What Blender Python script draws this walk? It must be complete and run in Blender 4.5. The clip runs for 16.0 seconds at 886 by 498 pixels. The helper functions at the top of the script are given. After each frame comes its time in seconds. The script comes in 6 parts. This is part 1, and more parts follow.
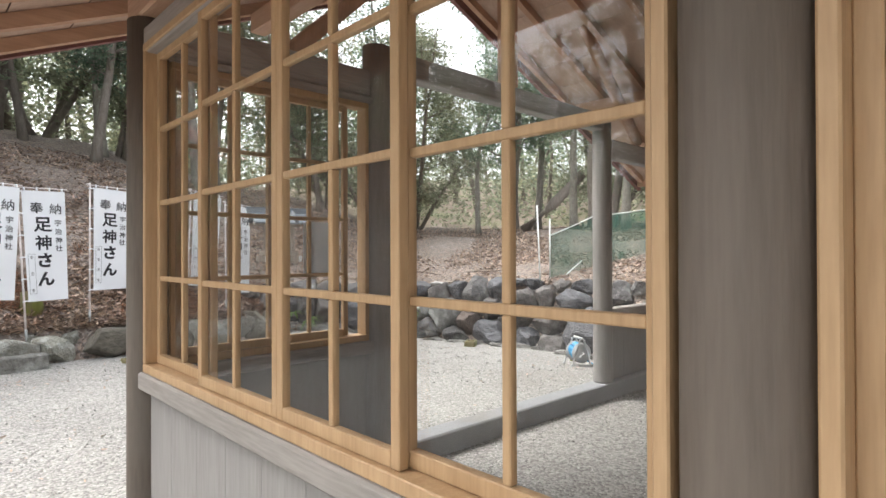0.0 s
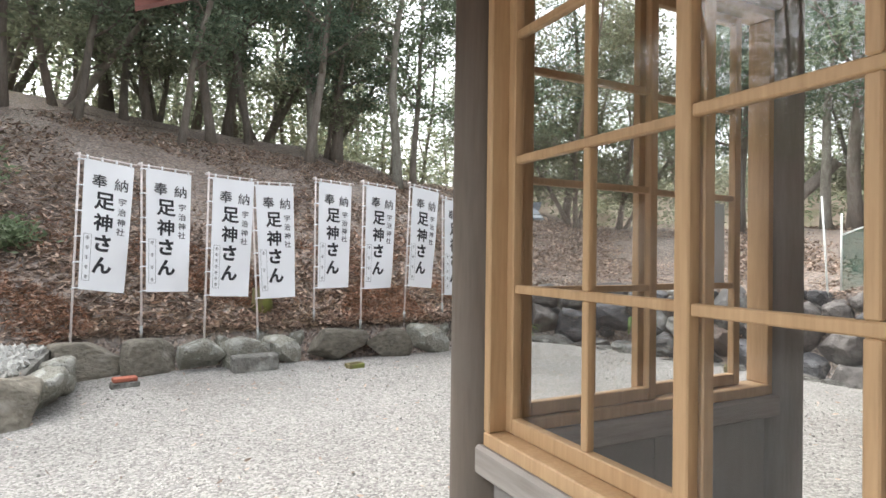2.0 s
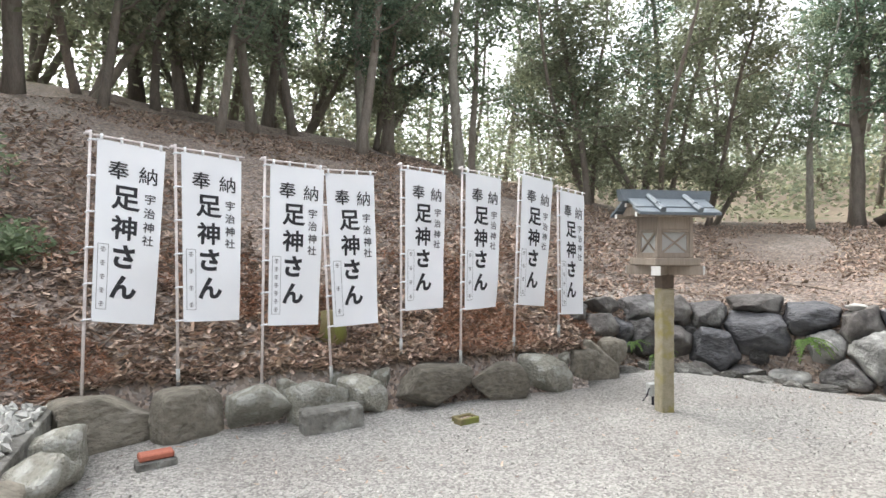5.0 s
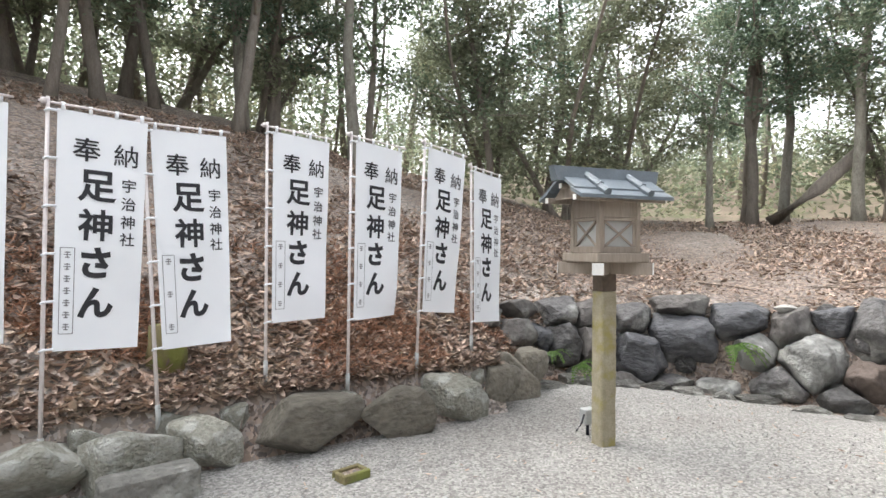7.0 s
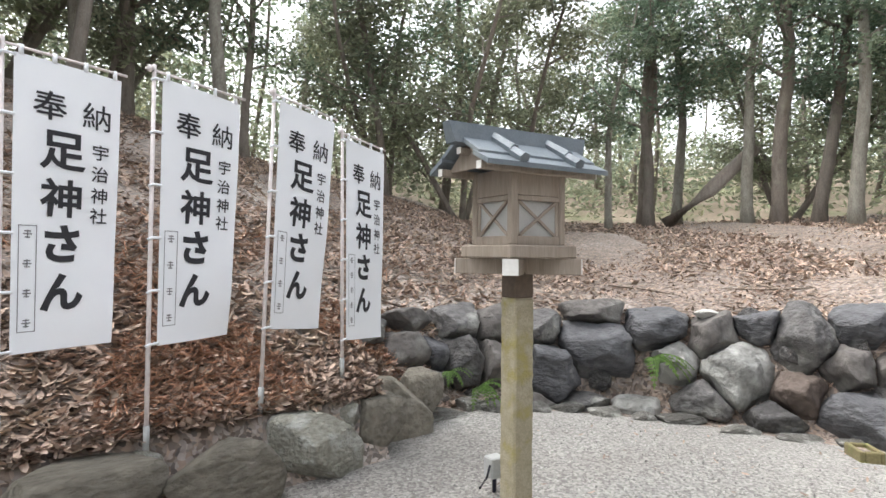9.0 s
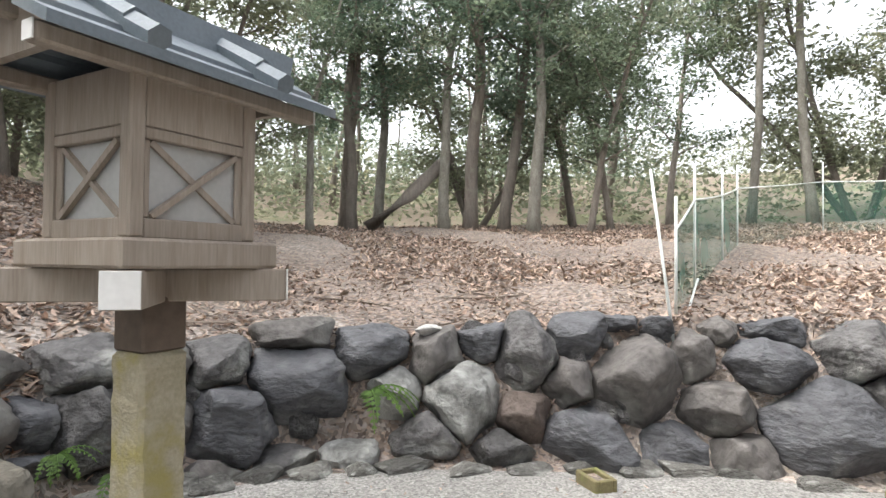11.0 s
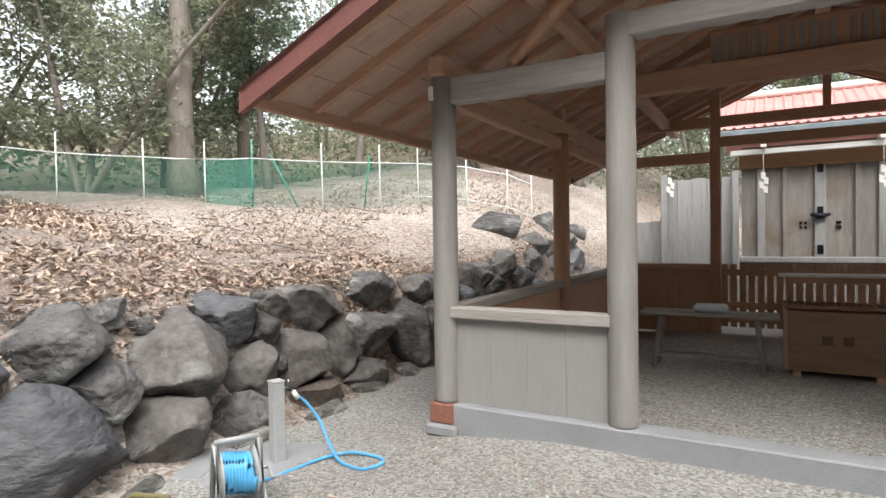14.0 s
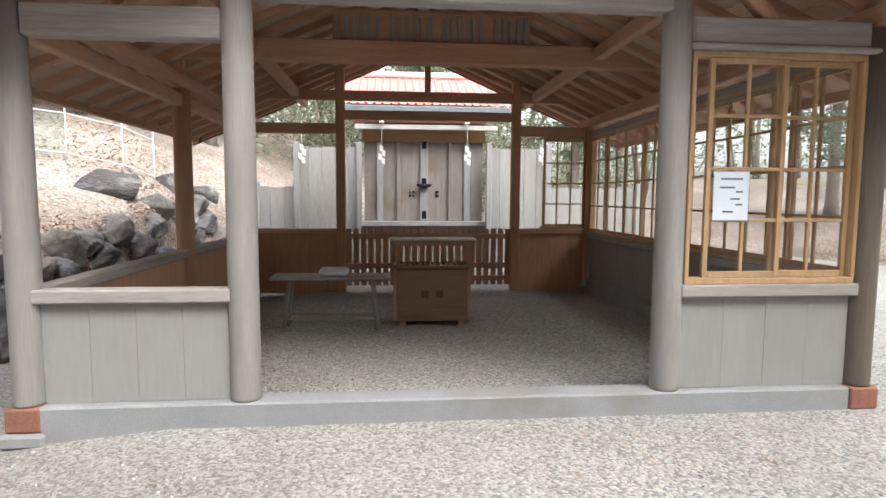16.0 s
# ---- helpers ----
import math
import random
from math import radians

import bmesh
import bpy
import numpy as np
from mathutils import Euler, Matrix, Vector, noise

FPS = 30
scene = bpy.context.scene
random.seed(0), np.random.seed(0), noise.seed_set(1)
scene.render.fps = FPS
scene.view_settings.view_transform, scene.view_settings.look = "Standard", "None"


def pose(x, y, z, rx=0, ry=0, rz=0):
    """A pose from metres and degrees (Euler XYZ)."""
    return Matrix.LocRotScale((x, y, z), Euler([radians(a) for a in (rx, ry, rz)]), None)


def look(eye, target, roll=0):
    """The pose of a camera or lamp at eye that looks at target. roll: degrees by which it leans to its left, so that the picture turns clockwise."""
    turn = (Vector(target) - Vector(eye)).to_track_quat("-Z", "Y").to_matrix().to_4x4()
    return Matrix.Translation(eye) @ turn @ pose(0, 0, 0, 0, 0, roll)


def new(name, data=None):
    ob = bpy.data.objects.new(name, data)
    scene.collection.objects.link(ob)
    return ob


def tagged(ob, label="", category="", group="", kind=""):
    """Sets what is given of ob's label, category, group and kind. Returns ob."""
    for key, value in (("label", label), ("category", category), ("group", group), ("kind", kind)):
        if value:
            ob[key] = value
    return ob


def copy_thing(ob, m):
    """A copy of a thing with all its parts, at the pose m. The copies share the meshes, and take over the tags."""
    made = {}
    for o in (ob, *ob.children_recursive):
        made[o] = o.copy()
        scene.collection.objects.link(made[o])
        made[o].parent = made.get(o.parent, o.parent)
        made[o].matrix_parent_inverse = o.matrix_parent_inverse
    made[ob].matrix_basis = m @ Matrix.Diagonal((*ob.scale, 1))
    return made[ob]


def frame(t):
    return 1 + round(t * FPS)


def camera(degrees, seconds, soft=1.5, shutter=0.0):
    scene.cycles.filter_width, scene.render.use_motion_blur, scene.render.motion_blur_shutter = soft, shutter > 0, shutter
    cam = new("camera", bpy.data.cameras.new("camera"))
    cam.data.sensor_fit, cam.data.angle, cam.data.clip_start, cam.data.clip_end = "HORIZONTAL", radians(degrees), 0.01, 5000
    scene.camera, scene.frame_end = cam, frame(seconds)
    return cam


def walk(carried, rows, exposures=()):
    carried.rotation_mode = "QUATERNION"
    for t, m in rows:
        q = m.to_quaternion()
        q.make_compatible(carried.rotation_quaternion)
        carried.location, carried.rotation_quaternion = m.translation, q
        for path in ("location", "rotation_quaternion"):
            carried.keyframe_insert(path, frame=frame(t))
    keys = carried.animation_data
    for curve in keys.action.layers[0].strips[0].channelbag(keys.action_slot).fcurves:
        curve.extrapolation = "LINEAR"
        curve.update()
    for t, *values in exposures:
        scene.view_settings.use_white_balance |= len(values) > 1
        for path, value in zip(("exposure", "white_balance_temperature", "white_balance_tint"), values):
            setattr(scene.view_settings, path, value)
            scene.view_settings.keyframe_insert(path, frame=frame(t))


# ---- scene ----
cam = camera(75.2, 16.0)
PATH = [
    (0, (0.556, 1.042, 1.513), (1.93, 2.495, 1.527), -0.2),
    (0.5, (0.654, 1.521, 1.484), (1.845, 3.127, 1.501), 0.4),
    (1, (0.544, 1.891, 1.503), (1.605, 3.586, 1.523), 0.6),
    (1.5, (0.525, 2.28, 1.48), (1.527, 4.012, 1.496), 0.6),
    (2, (0.559, 2.699, 1.49), (1.458, 4.486, 1.508), 0.7),
    (2.5, (0.468, 3.077, 1.498), (1.295, 4.898, 1.517), 0.1),
    (3, (0.408, 3.558, 1.488), (1.203, 5.394, 1.501), 0.2),
    (3.2, (0.409, 3.75, 1.49), (1.178, 5.596, 1.511), -0.1),
    (5.3, (0.577, 5.229, 1.642), (1.41, 7.047, 1.642), 0.1),
    (5.5, (0.63, 5.367, 1.651), (1.517, 7.159, 1.63), 0.2),
    (6, (0.863, 5.655, 1.641), (1.785, 7.43, 1.624), 0.3),
    (6.5, (1.006, 6.005, 1.602), (1.974, 7.755, 1.6), 0.3),
    (7, (1.231, 6.307, 1.575), (2.348, 7.966, 1.576), 0.4),
    (7.5, (1.564, 6.584, 1.574), (2.853, 8.113, 1.558), 1.0),
    (8, (1.829, 6.952, 1.536), (3.155, 8.449, 1.538), 1.0),
    (10.3, (3.031, 7.795, 1.486), (4.76, 8.8, 1.518), 0.2),
    (10.5, (3.219, 7.967, 1.485), (5.02, 8.835, 1.51), 0.5),
    (11, (3.586, 8.186, 1.505), (5.503, 8.752, 1.549), 0.6),
    (11.5, (4.04, 8.33, 1.487), (6.026, 8.556, 1.552), 1.0),
    (12, (4.36, 8.5, 1.46), (6.357, 8.414, 1.527), 0.9),
    (12.5, (4.596, 8.621, 1.444), (6.559, 8.244, 1.513), 0.5),
    (13, (4.891, 8.54, 1.466), (6.718, 7.728, 1.52), 0.4),
    (13.5, (5.048, 8.415, 1.463), (6.544, 7.088, 1.476), -0.4),
    (14, (5.042, 8.29, 1.466), (6.031, 6.552, 1.426), -0.9),
    (14.5, (4.899, 8.227, 1.46), (5.361, 6.283, 1.372), -1.2),
    (15, (4.902, 8.219, 1.496), (5.104, 6.233, 1.365), -0.7),
    (15.5, (4.898, 8.193, 1.504), (4.883, 6.2, 1.339), -0.4),
    (16, (4.934, 8.184, 1.528), (4.757, 6.2, 1.348), 0.3),
]
walk(cam, [(t, look(eye, target, roll)) for t, eye, target, roll in PATH],
     exposures=[(0, 2.1), (3, 2.08), (5.5, 2.13), (8.0, 2.1), (10.5, 1.93), (12.5, 1.84), (13.5, 1.57), (14.5, 1.81), (16, 1.95)])

# ---- light ----
world = bpy.data.worlds.new("overcast_sky")
scene.world = world
world.use_nodes = True
wn, wl = world.node_tree.nodes, world.node_tree.links
sky = wn.new("ShaderNodeTexSky")
sky.sky_type, sky.sun_disc = "NISHITA", False
sky.sun_elevation, sky.sun_rotation = radians(55), radians(-30)
sky.dust_density, sky.ozone_density = 4.0, 1.0
pale = wn.new("ShaderNodeHueSaturation")
pale.inputs["Saturation"].default_value = 0.22
wl.new(sky.outputs["Color"], pale.inputs["Color"])
wl.new(pale.outputs["Color"], wn["Background"].inputs["Color"])
wn["Background"].inputs["Strength"].default_value = 0.15
sun = new("sun", bpy.data.lights.new("sun", "SUN"))
sun.data.energy, sun.data.angle, sun.data.color = 0.7, radians(50), (1.0, 0.97, 0.93)
sun.matrix_world = look((-10.5, 18.2, 30), (0, 0, 0))


# ---- materials ----
def material(name, base, second=None, rough=0.8, scale=6.0, fine=60.0, bump=0.3, stretch=None, vary=0.0, metal=0.0, stain=None, stain_at=0.62, split=None, relief=0.02):
    """Two-scale noise between two colours, an optional stain colour, bump from the fine noise."""
    m = bpy.data.materials.new(name)
    m.use_nodes = True
    n, l = m.node_tree.nodes, m.node_tree.links
    b = n["Principled BSDF"]
    b.inputs["Roughness"].default_value, b.inputs["Metallic"].default_value = rough, metal
    second = second or tuple(c * 0.7 for c in base)
    tc = n.new("ShaderNodeTexCoord")
    mp = n.new("ShaderNodeMapping")
    l.new(tc.outputs["Object"], mp.inputs["Vector"])
    if stretch:
        mp.inputs["Scale"].default_value = stretch
    big, small = n.new("ShaderNodeTexNoise"), n.new("ShaderNodeTexNoise")
    for t, sc in ((big, scale), (small, fine)):
        l.new(mp.outputs["Vector"], t.inputs["Vector"])
        t.inputs["Scale"].default_value, t.inputs["Detail"].default_value = sc, 5
    add = n.new("ShaderNodeMath")
    add.operation = "MULTIPLY_ADD"
    add.inputs[1].default_value, add.inputs[2].default_value = 0.6, 0.2
    mean = n.new("ShaderNodeMath")
    mean.operation = "ADD"
    l.new(big.outputs["Fac"], mean.inputs[0])
    l.new(small.outputs["Fac"], mean.inputs[1])
    half = n.new("ShaderNodeMapRange")
    half.inputs["From Min"].default_value, half.inputs["From Max"].default_value = 0.7, 1.3
    l.new(mean.outputs[0], half.inputs["Value"])
    mix = n.new("ShaderNodeMix")
    mix.data_type = "RGBA"
    mix.inputs["A"].default_value, mix.inputs["B"].default_value = (*base, 1), (*second, 1)
    l.new(half.outputs["Result"], mix.inputs["Factor"])
    out = mix.outputs["Result"]
    if stain:
        patch = n.new("ShaderNodeTexNoise")
        patch.inputs["Scale"].default_value, patch.inputs["Detail"].default_value = scale * 0.5, 8
        l.new(tc.outputs["Object"], patch.inputs["Vector"])
        edge = n.new("ShaderNodeMapRange")
        edge.inputs["From Min"].default_value, edge.inputs["From Max"].default_value = stain_at - 0.06, stain_at + 0.06
        l.new(patch.outputs["Fac"], edge.inputs["Value"])
        mix2 = n.new("ShaderNodeMix")
        mix2.data_type = "RGBA"
        l.new(edge.outputs["Result"], mix2.inputs["Factor"])
        l.new(out, mix2.inputs["A"])
        mix2.inputs["B"].default_value = (*stain, 1)
        out = mix2.outputs["Result"]
    if vary:
        info = n.new("ShaderNodeObjectInfo") if split is None else n.new("ShaderNodeNewGeometry")
        rnd = info.outputs["Random"] if split is None else info.outputs["Random Per Island"]
        rng = n.new("ShaderNodeMapRange")
        rng.inputs["To Min"].default_value, rng.inputs["To Max"].default_value = 1 - vary, 1 + vary
        l.new(rnd, rng.inputs["Value"])
        hsv = n.new("ShaderNodeHueSaturation")
        l.new(rng.outputs["Result"], hsv.inputs["Value"])
        l.new(out, hsv.inputs["Color"])
        out = hsv.outputs["Color"]
    l.new(out, b.inputs["Base Color"])
    if bump:
        bp = n.new("ShaderNodeBump")
        bp.inputs["Strength"].default_value, bp.inputs["Distance"].default_value = bump, relief
        l.new(small.outputs["Fac"], bp.inputs["Height"])
        l.new(bp.outputs["Normal"], b.inputs["Normal"])
    return m


GRAIN_Z, GRAIN_X, GRAIN_Y = (6, 6, 0.5), (0.5, 6, 6), (6, 0.5, 6)
GREY_WOOD = material("weathered_grey_wood", (0.315, 0.298, 0.285), (0.25, 0.233, 0.22), 0.75, 3, 14, 0.1, GRAIN_Z, stain=(0.27, 0.255, 0.243))
# Post wood with the eave's shade mixed into its colour, for the west posts.
SHADED_POST_WOOD = material("shaded_taupe_post_wood", (0.15, 0.122, 0.099), (0.112, 0.09, 0.072), 0.75, 3, 14, 0.12, GRAIN_Z, stain=(0.135, 0.113, 0.094))
DADO_WOOD = material("smooth_silvered_panel", (0.30, 0.292, 0.285), (0.262, 0.25, 0.24), 0.78, 1.2, 9, 0.05, (3, 3, 0.5), stain=(0.25, 0.24, 0.232), stain_at=0.6)
GREY_WOOD_X = material("weathered_grey_beam", (0.38, 0.355, 0.335), (0.27, 0.245, 0.23), 0.75, 3, 14, 0.12, GRAIN_X)
GREY_WOOD_Y = material("weathered_grey_rail", (0.34, 0.31, 0.285), (0.24, 0.215, 0.195), 0.75, 3, 14, 0.12, GRAIN_Y)
BROWN_WOOD = material("sheltered_brown_wood", (0.52, 0.305, 0.195), (0.40, 0.225, 0.14), 0.7, 3, 14, 0.12, GRAIN_Z)
BROWN_X = material("sheltered_brown_beam", (0.52, 0.315, 0.205), (0.40, 0.23, 0.145), 0.7, 3, 14, 0.12, GRAIN_X)
BROWN_Y = material("sheltered_brown_purlin", (0.52, 0.33, 0.22), (0.40, 0.24, 0.155), 0.7, 3, 14, 0.12, GRAIN_Y)
ROOF_BOARD = material("roof_underside_boards", (0.55, 0.395, 0.305), (0.43, 0.30, 0.225), 0.8, 2, 12, 0.15, GRAIN_X)
SASH_WOOD = material("pale_cypress_sash", (0.50, 0.335, 0.185), (0.395, 0.25, 0.13), 0.55, 3, 16, 0.08, GRAIN_Z)
CONCRETE = material("grey_sill_stone", (0.30, 0.305, 0.315), (0.225, 0.23, 0.24), 0.85, 2.5, 90, 0.2, stain=(0.23, 0.22, 0.21), stain_at=0.66)
RED_BLOCK = material("red_brown_base_block", (0.30, 0.13, 0.085), (0.20, 0.085, 0.06), 0.8, 5, 60, 0.2)
RED_METAL = material("faded_red_sheet_metal", (0.24, 0.095, 0.08), (0.18, 0.07, 0.06), 0.6, 2, 40, 0.05)
PINK_METAL = material("faded_pink_roof_sheet", (0.62, 0.27, 0.24), (0.5, 0.2, 0.18), 0.45, 3, 40, 0.05)
PALE_BOARD = material("silvery_fence_board", (0.33, 0.33, 0.325), (0.25, 0.245, 0.24), 0.75, 3, 14, 0.1, GRAIN_Z, vary=0.1)
SHRINE_WOOD = material("silvered_shrine_wood", (0.28, 0.262, 0.245), (0.20, 0.178, 0.16), 0.75, 2, 12, 0.1, GRAIN_Z, stain=(0.2, 0.15, 0.11), stain_at=0.6)
WARM_WOOD = material("warm_shrine_wood", (0.42, 0.25, 0.13), (0.32, 0.18, 0.09), 0.7, 3, 14, 0.1, GRAIN_X)
WHITE_TRIM = material("white_end_paint", (0.78, 0.77, 0.74), (0.68, 0.67, 0.64), 0.6, 6, 50, 0.05)
DARK_METAL = material("dark_bronze_fitting", (0.03, 0.03, 0.045), (0.02, 0.02, 0.025), 0.4, 8, 60, 0.05, metal=0.8)
COPPER = material("blue_grey_sheet_roof", (0.175, 0.205, 0.23), (0.125, 0.15, 0.17), 0.6, 6, 80, 0.08, metal=0.1, stain=(0.23, 0.255, 0.265), stain_at=0.62)
POST_STONE = material("mottled_granite_post", (0.38, 0.34, 0.25), (0.26, 0.23, 0.15), 0.9, 12, 90, 0.4, stain=(0.30, 0.26, 0.10), stain_at=0.58)
FROSTED = material("frosted_panel", (0.42, 0.42, 0.405), (0.36, 0.36, 0.345), 0.35, 5, 60, 0.02)
LANTERN_WOOD = material("lantern_grey_wood", (0.34, 0.29, 0.24), (0.24, 0.195, 0.155), 0.75, 5, 25, 0.12, GRAIN_Z)
WHITE_CLOTH = material("white_banner_cloth", (0.88, 0.90, 0.93), (0.83, 0.85, 0.885), 0.85, 3, 300, 0.08)
INK = material("black_ink", (0.02, 0.02, 0.025), (0.035, 0.035, 0.04), 0.8, 20, 90, 0.0)
THIN_INK = material("grey_ink", (0.16, 0.16, 0.17), (0.22, 0.22, 0.23), 0.8, 20, 90, 0.0)
POLE_PAINT = material("white_plastic_pole", (0.74, 0.69, 0.68), (0.64, 0.57, 0.56), 0.4, 8, 60, 0.03)
ROCK = material("dark_rounded_rock", (0.15, 0.145, 0.142), (0.06, 0.057, 0.056), 0.8, 4.5, 13, 0.85, (1, 1, 1.2), vary=0.4, stain=(0.29, 0.29, 0.27), stain_at=0.6, relief=0.07)
KERB_BROWN = material("brown_grey_kerb_rock", (0.235, 0.215, 0.175), (0.12, 0.108, 0.085), 0.88, 4, 12, 0.8, vary=0.25, stain=(0.30, 0.28, 0.24), stain_at=0.62, relief=0.05)
KERB_PALE = material("pale_lichen_kerb_rock", (0.37, 0.365, 0.31), (0.21, 0.20, 0.165), 0.88, 7, 18, 0.9, vary=0.15, stain=(0.46, 0.46, 0.42), stain_at=0.55, relief=0.05)
KERB_ROCK = material("grey_green_kerb_rock", (0.22, 0.215, 0.195), (0.105, 0.10, 0.09), 0.88, 5, 14, 1.0, vary=0.35, stain=(0.38, 0.38, 0.35), stain_at=0.57, relief=0.06)
BARK = material("grey_brown_bark", (0.24, 0.21, 0.18), (0.13, 0.112, 0.095), 0.9, 5, 30, 0.6, (3, 3, 0.6), vary=0.3, stain=(0.22, 0.21, 0.17), stain_at=0.62)
PALE_BARK = material("pale_lichen_bark", (0.30, 0.29, 0.25), (0.15, 0.135, 0.11), 0.9, 6, 30, 0.5, (2, 2, 0.7), vary=0.2)
PVC = material("white_pvc_tube", (0.75, 0.78, 0.76), (0.66, 0.69, 0.67), 0.4, 6, 50, 0.02)
GREEN_TUBE = material("green_plastic_tube", (0.05, 0.33, 0.24), (0.04, 0.26, 0.19), 0.45, 6, 50, 0.02)
BLUE_HOSE = material("blue_vinyl_hose", (0.10, 0.42, 0.72), (0.08, 0.35, 0.62), 0.35, 6, 50, 0.02)
GREY_PLASTIC = material("grey_plastic", (0.42, 0.43, 0.42), (0.35, 0.36, 0.35), 0.5, 6, 60, 0.05)
PEBBLE = material("white_pebbles", (0.55, 0.55, 0.52), (0.34, 0.335, 0.31), 0.7, 8, 60, 0.1, vary=0.15, split=1)
PAPER = material("pale_blue_notice_paper", (0.72, 0.80, 0.88), (0.68, 0.76, 0.85), 0.7, 6, 60, 0.0)


def leaf_material(name, a, b, c, vary=0.35):
    m = material(name, a, b, 0.55, 0.8, 3, 0.0, vary=vary, split=1, stain=c, stain_at=0.6)
    n, l = m.node_tree.nodes, m.node_tree.links
    p = n["Principled BSDF"]
    through_leaf = n.new("ShaderNodeBsdfTranslucent")
    l.new(p.inputs["Base Color"].links[0].from_socket, through_leaf.inputs["Color"])
    mixer = n.new("ShaderNodeMixShader")
    mixer.inputs[0].default_value = 0.55
    l.new(p.outputs[0], mixer.inputs[1])
    l.new(through_leaf.outputs[0], mixer.inputs[2])
    l.new(mixer.outputs[0], n["Material Output"].inputs["Surface"])
    return m


LEAF_DARK = leaf_material("dark_evergreen_leaf", (0.177, 0.242, 0.170), (0.130, 0.189, 0.135), (0.233, 0.281, 0.181))
LEAF_MID = leaf_material("mid_green_leaf", (0.223, 0.272, 0.181), (0.163, 0.213, 0.146), (0.279, 0.301, 0.193))
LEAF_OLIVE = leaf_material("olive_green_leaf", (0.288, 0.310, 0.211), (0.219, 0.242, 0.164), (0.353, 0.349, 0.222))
RUST_LEAF = material("rust_brown_needles", (0.42, 0.25, 0.165), (0.27, 0.15, 0.10), 0.85, 8, 60, 0.0, vary=0.5, split=1)
TWIG = material("dry_twig", (0.27, 0.22, 0.18), (0.17, 0.135, 0.11), 0.9, 6, 40, 0.0, vary=0.3, split=1)
SHRUB_LEAF = leaf_material("pale_shrub_leaf", (0.26, 0.33, 0.20), (0.19, 0.26, 0.15), (0.33, 0.39, 0.25))
LEAF_LITTER = material("dry_leaf", (0.45, 0.345, 0.28), (0.29, 0.21, 0.165), 0.8, 8, 60, 0.0, vary=0.6, split=1, stain=(0.40, 0.31, 0.24), stain_at=0.55)
FERN_LEAF = leaf_material("fern_green", (0.16, 0.27, 0.06), (0.11, 0.2, 0.05), (0.2, 0.3, 0.08))


def glass_material():
    m = bpy.data.materials.new("window_glass")
    m.use_nodes = True
    n, l = m.node_tree.nodes, m.node_tree.links
    for x in list(n):
        if x.type == "BSDF_PRINCIPLED":
            n.remove(x)
    clear, gloss, facing, mixer = n.new("ShaderNodeBsdfTransparent"), n.new("ShaderNodeBsdfGlossy"), n.new("ShaderNodeLayerWeight"), n.new("ShaderNodeMixShader")
    clear.inputs[0].default_value = (0.95, 0.955, 0.95, 1)
    gloss.inputs["Roughness"].default_value = 0.0
    facing.inputs["Blend"].default_value = 0.5
    steep, share = n.new("ShaderNodeMath"), n.new("ShaderNodeMath")
    steep.operation, share.operation = "POWER", "MULTIPLY_ADD"
    steep.inputs[1].default_value, share.inputs[1].default_value, share.inputs[2].default_value = 4.5, 0.85, 0.075
    l.new(facing.outputs["Facing"], steep.inputs[0])
    l.new(steep.outputs[0], share.inputs[0])
    l.new(share.outputs[0], mixer.inputs[0])
    l.new(clear.outputs[0], mixer.inputs[1])
    l.new(gloss.outputs[0], mixer.inputs[2])
    l.new(mixer.outputs[0], n["Material Output"].inputs["Surface"])
    return m


GLASS = glass_material()


def gravel_material():
    m = material("pale_gravel", (0.335, 0.325, 0.305), (0.245, 0.236, 0.22), 0.9, 0.6, 40, 0.3, stain=(0.25, 0.237, 0.22), stain_at=0.58)
    n, l = m.node_tree.nodes, m.node_tree.links
    tc = next(x for x in n if x.type == "TEX_COORD")
    b = n["Principled BSDF"]
    cell = n.new("ShaderNodeTexVoronoi")
    cell.inputs["Scale"].default_value = 55
    l.new(tc.outputs["Object"], cell.inputs["Vector"])
    sep = n.new("ShaderNodeSeparateColor")
    l.new(cell.outputs["Color"], sep.inputs["Color"])
    rng = n.new("ShaderNodeMapRange")
    rng.inputs["To Min"].default_value, rng.inputs["To Max"].default_value = 0.58, 1.42
    l.new(sep.outputs[0], rng.inputs["Value"])
    hsv = n.new("ShaderNodeHueSaturation")
    l.new(b.inputs["Base Color"].links[0].from_socket, hsv.inputs["Color"])
    l.new(rng.outputs["Result"], hsv.inputs["Value"])
    l.new(hsv.outputs["Color"], b.inputs["Base Color"])
    bp = n.new("ShaderNodeBump")
    bp.inputs["Strength"].default_value, bp.inputs["Distance"].default_value, bp.invert = 0.9, 0.012, True
    l.new(cell.outputs["Distance"], bp.inputs["Height"])
    l.new(bp.outputs["Normal"], b.inputs["Normal"])
    return m


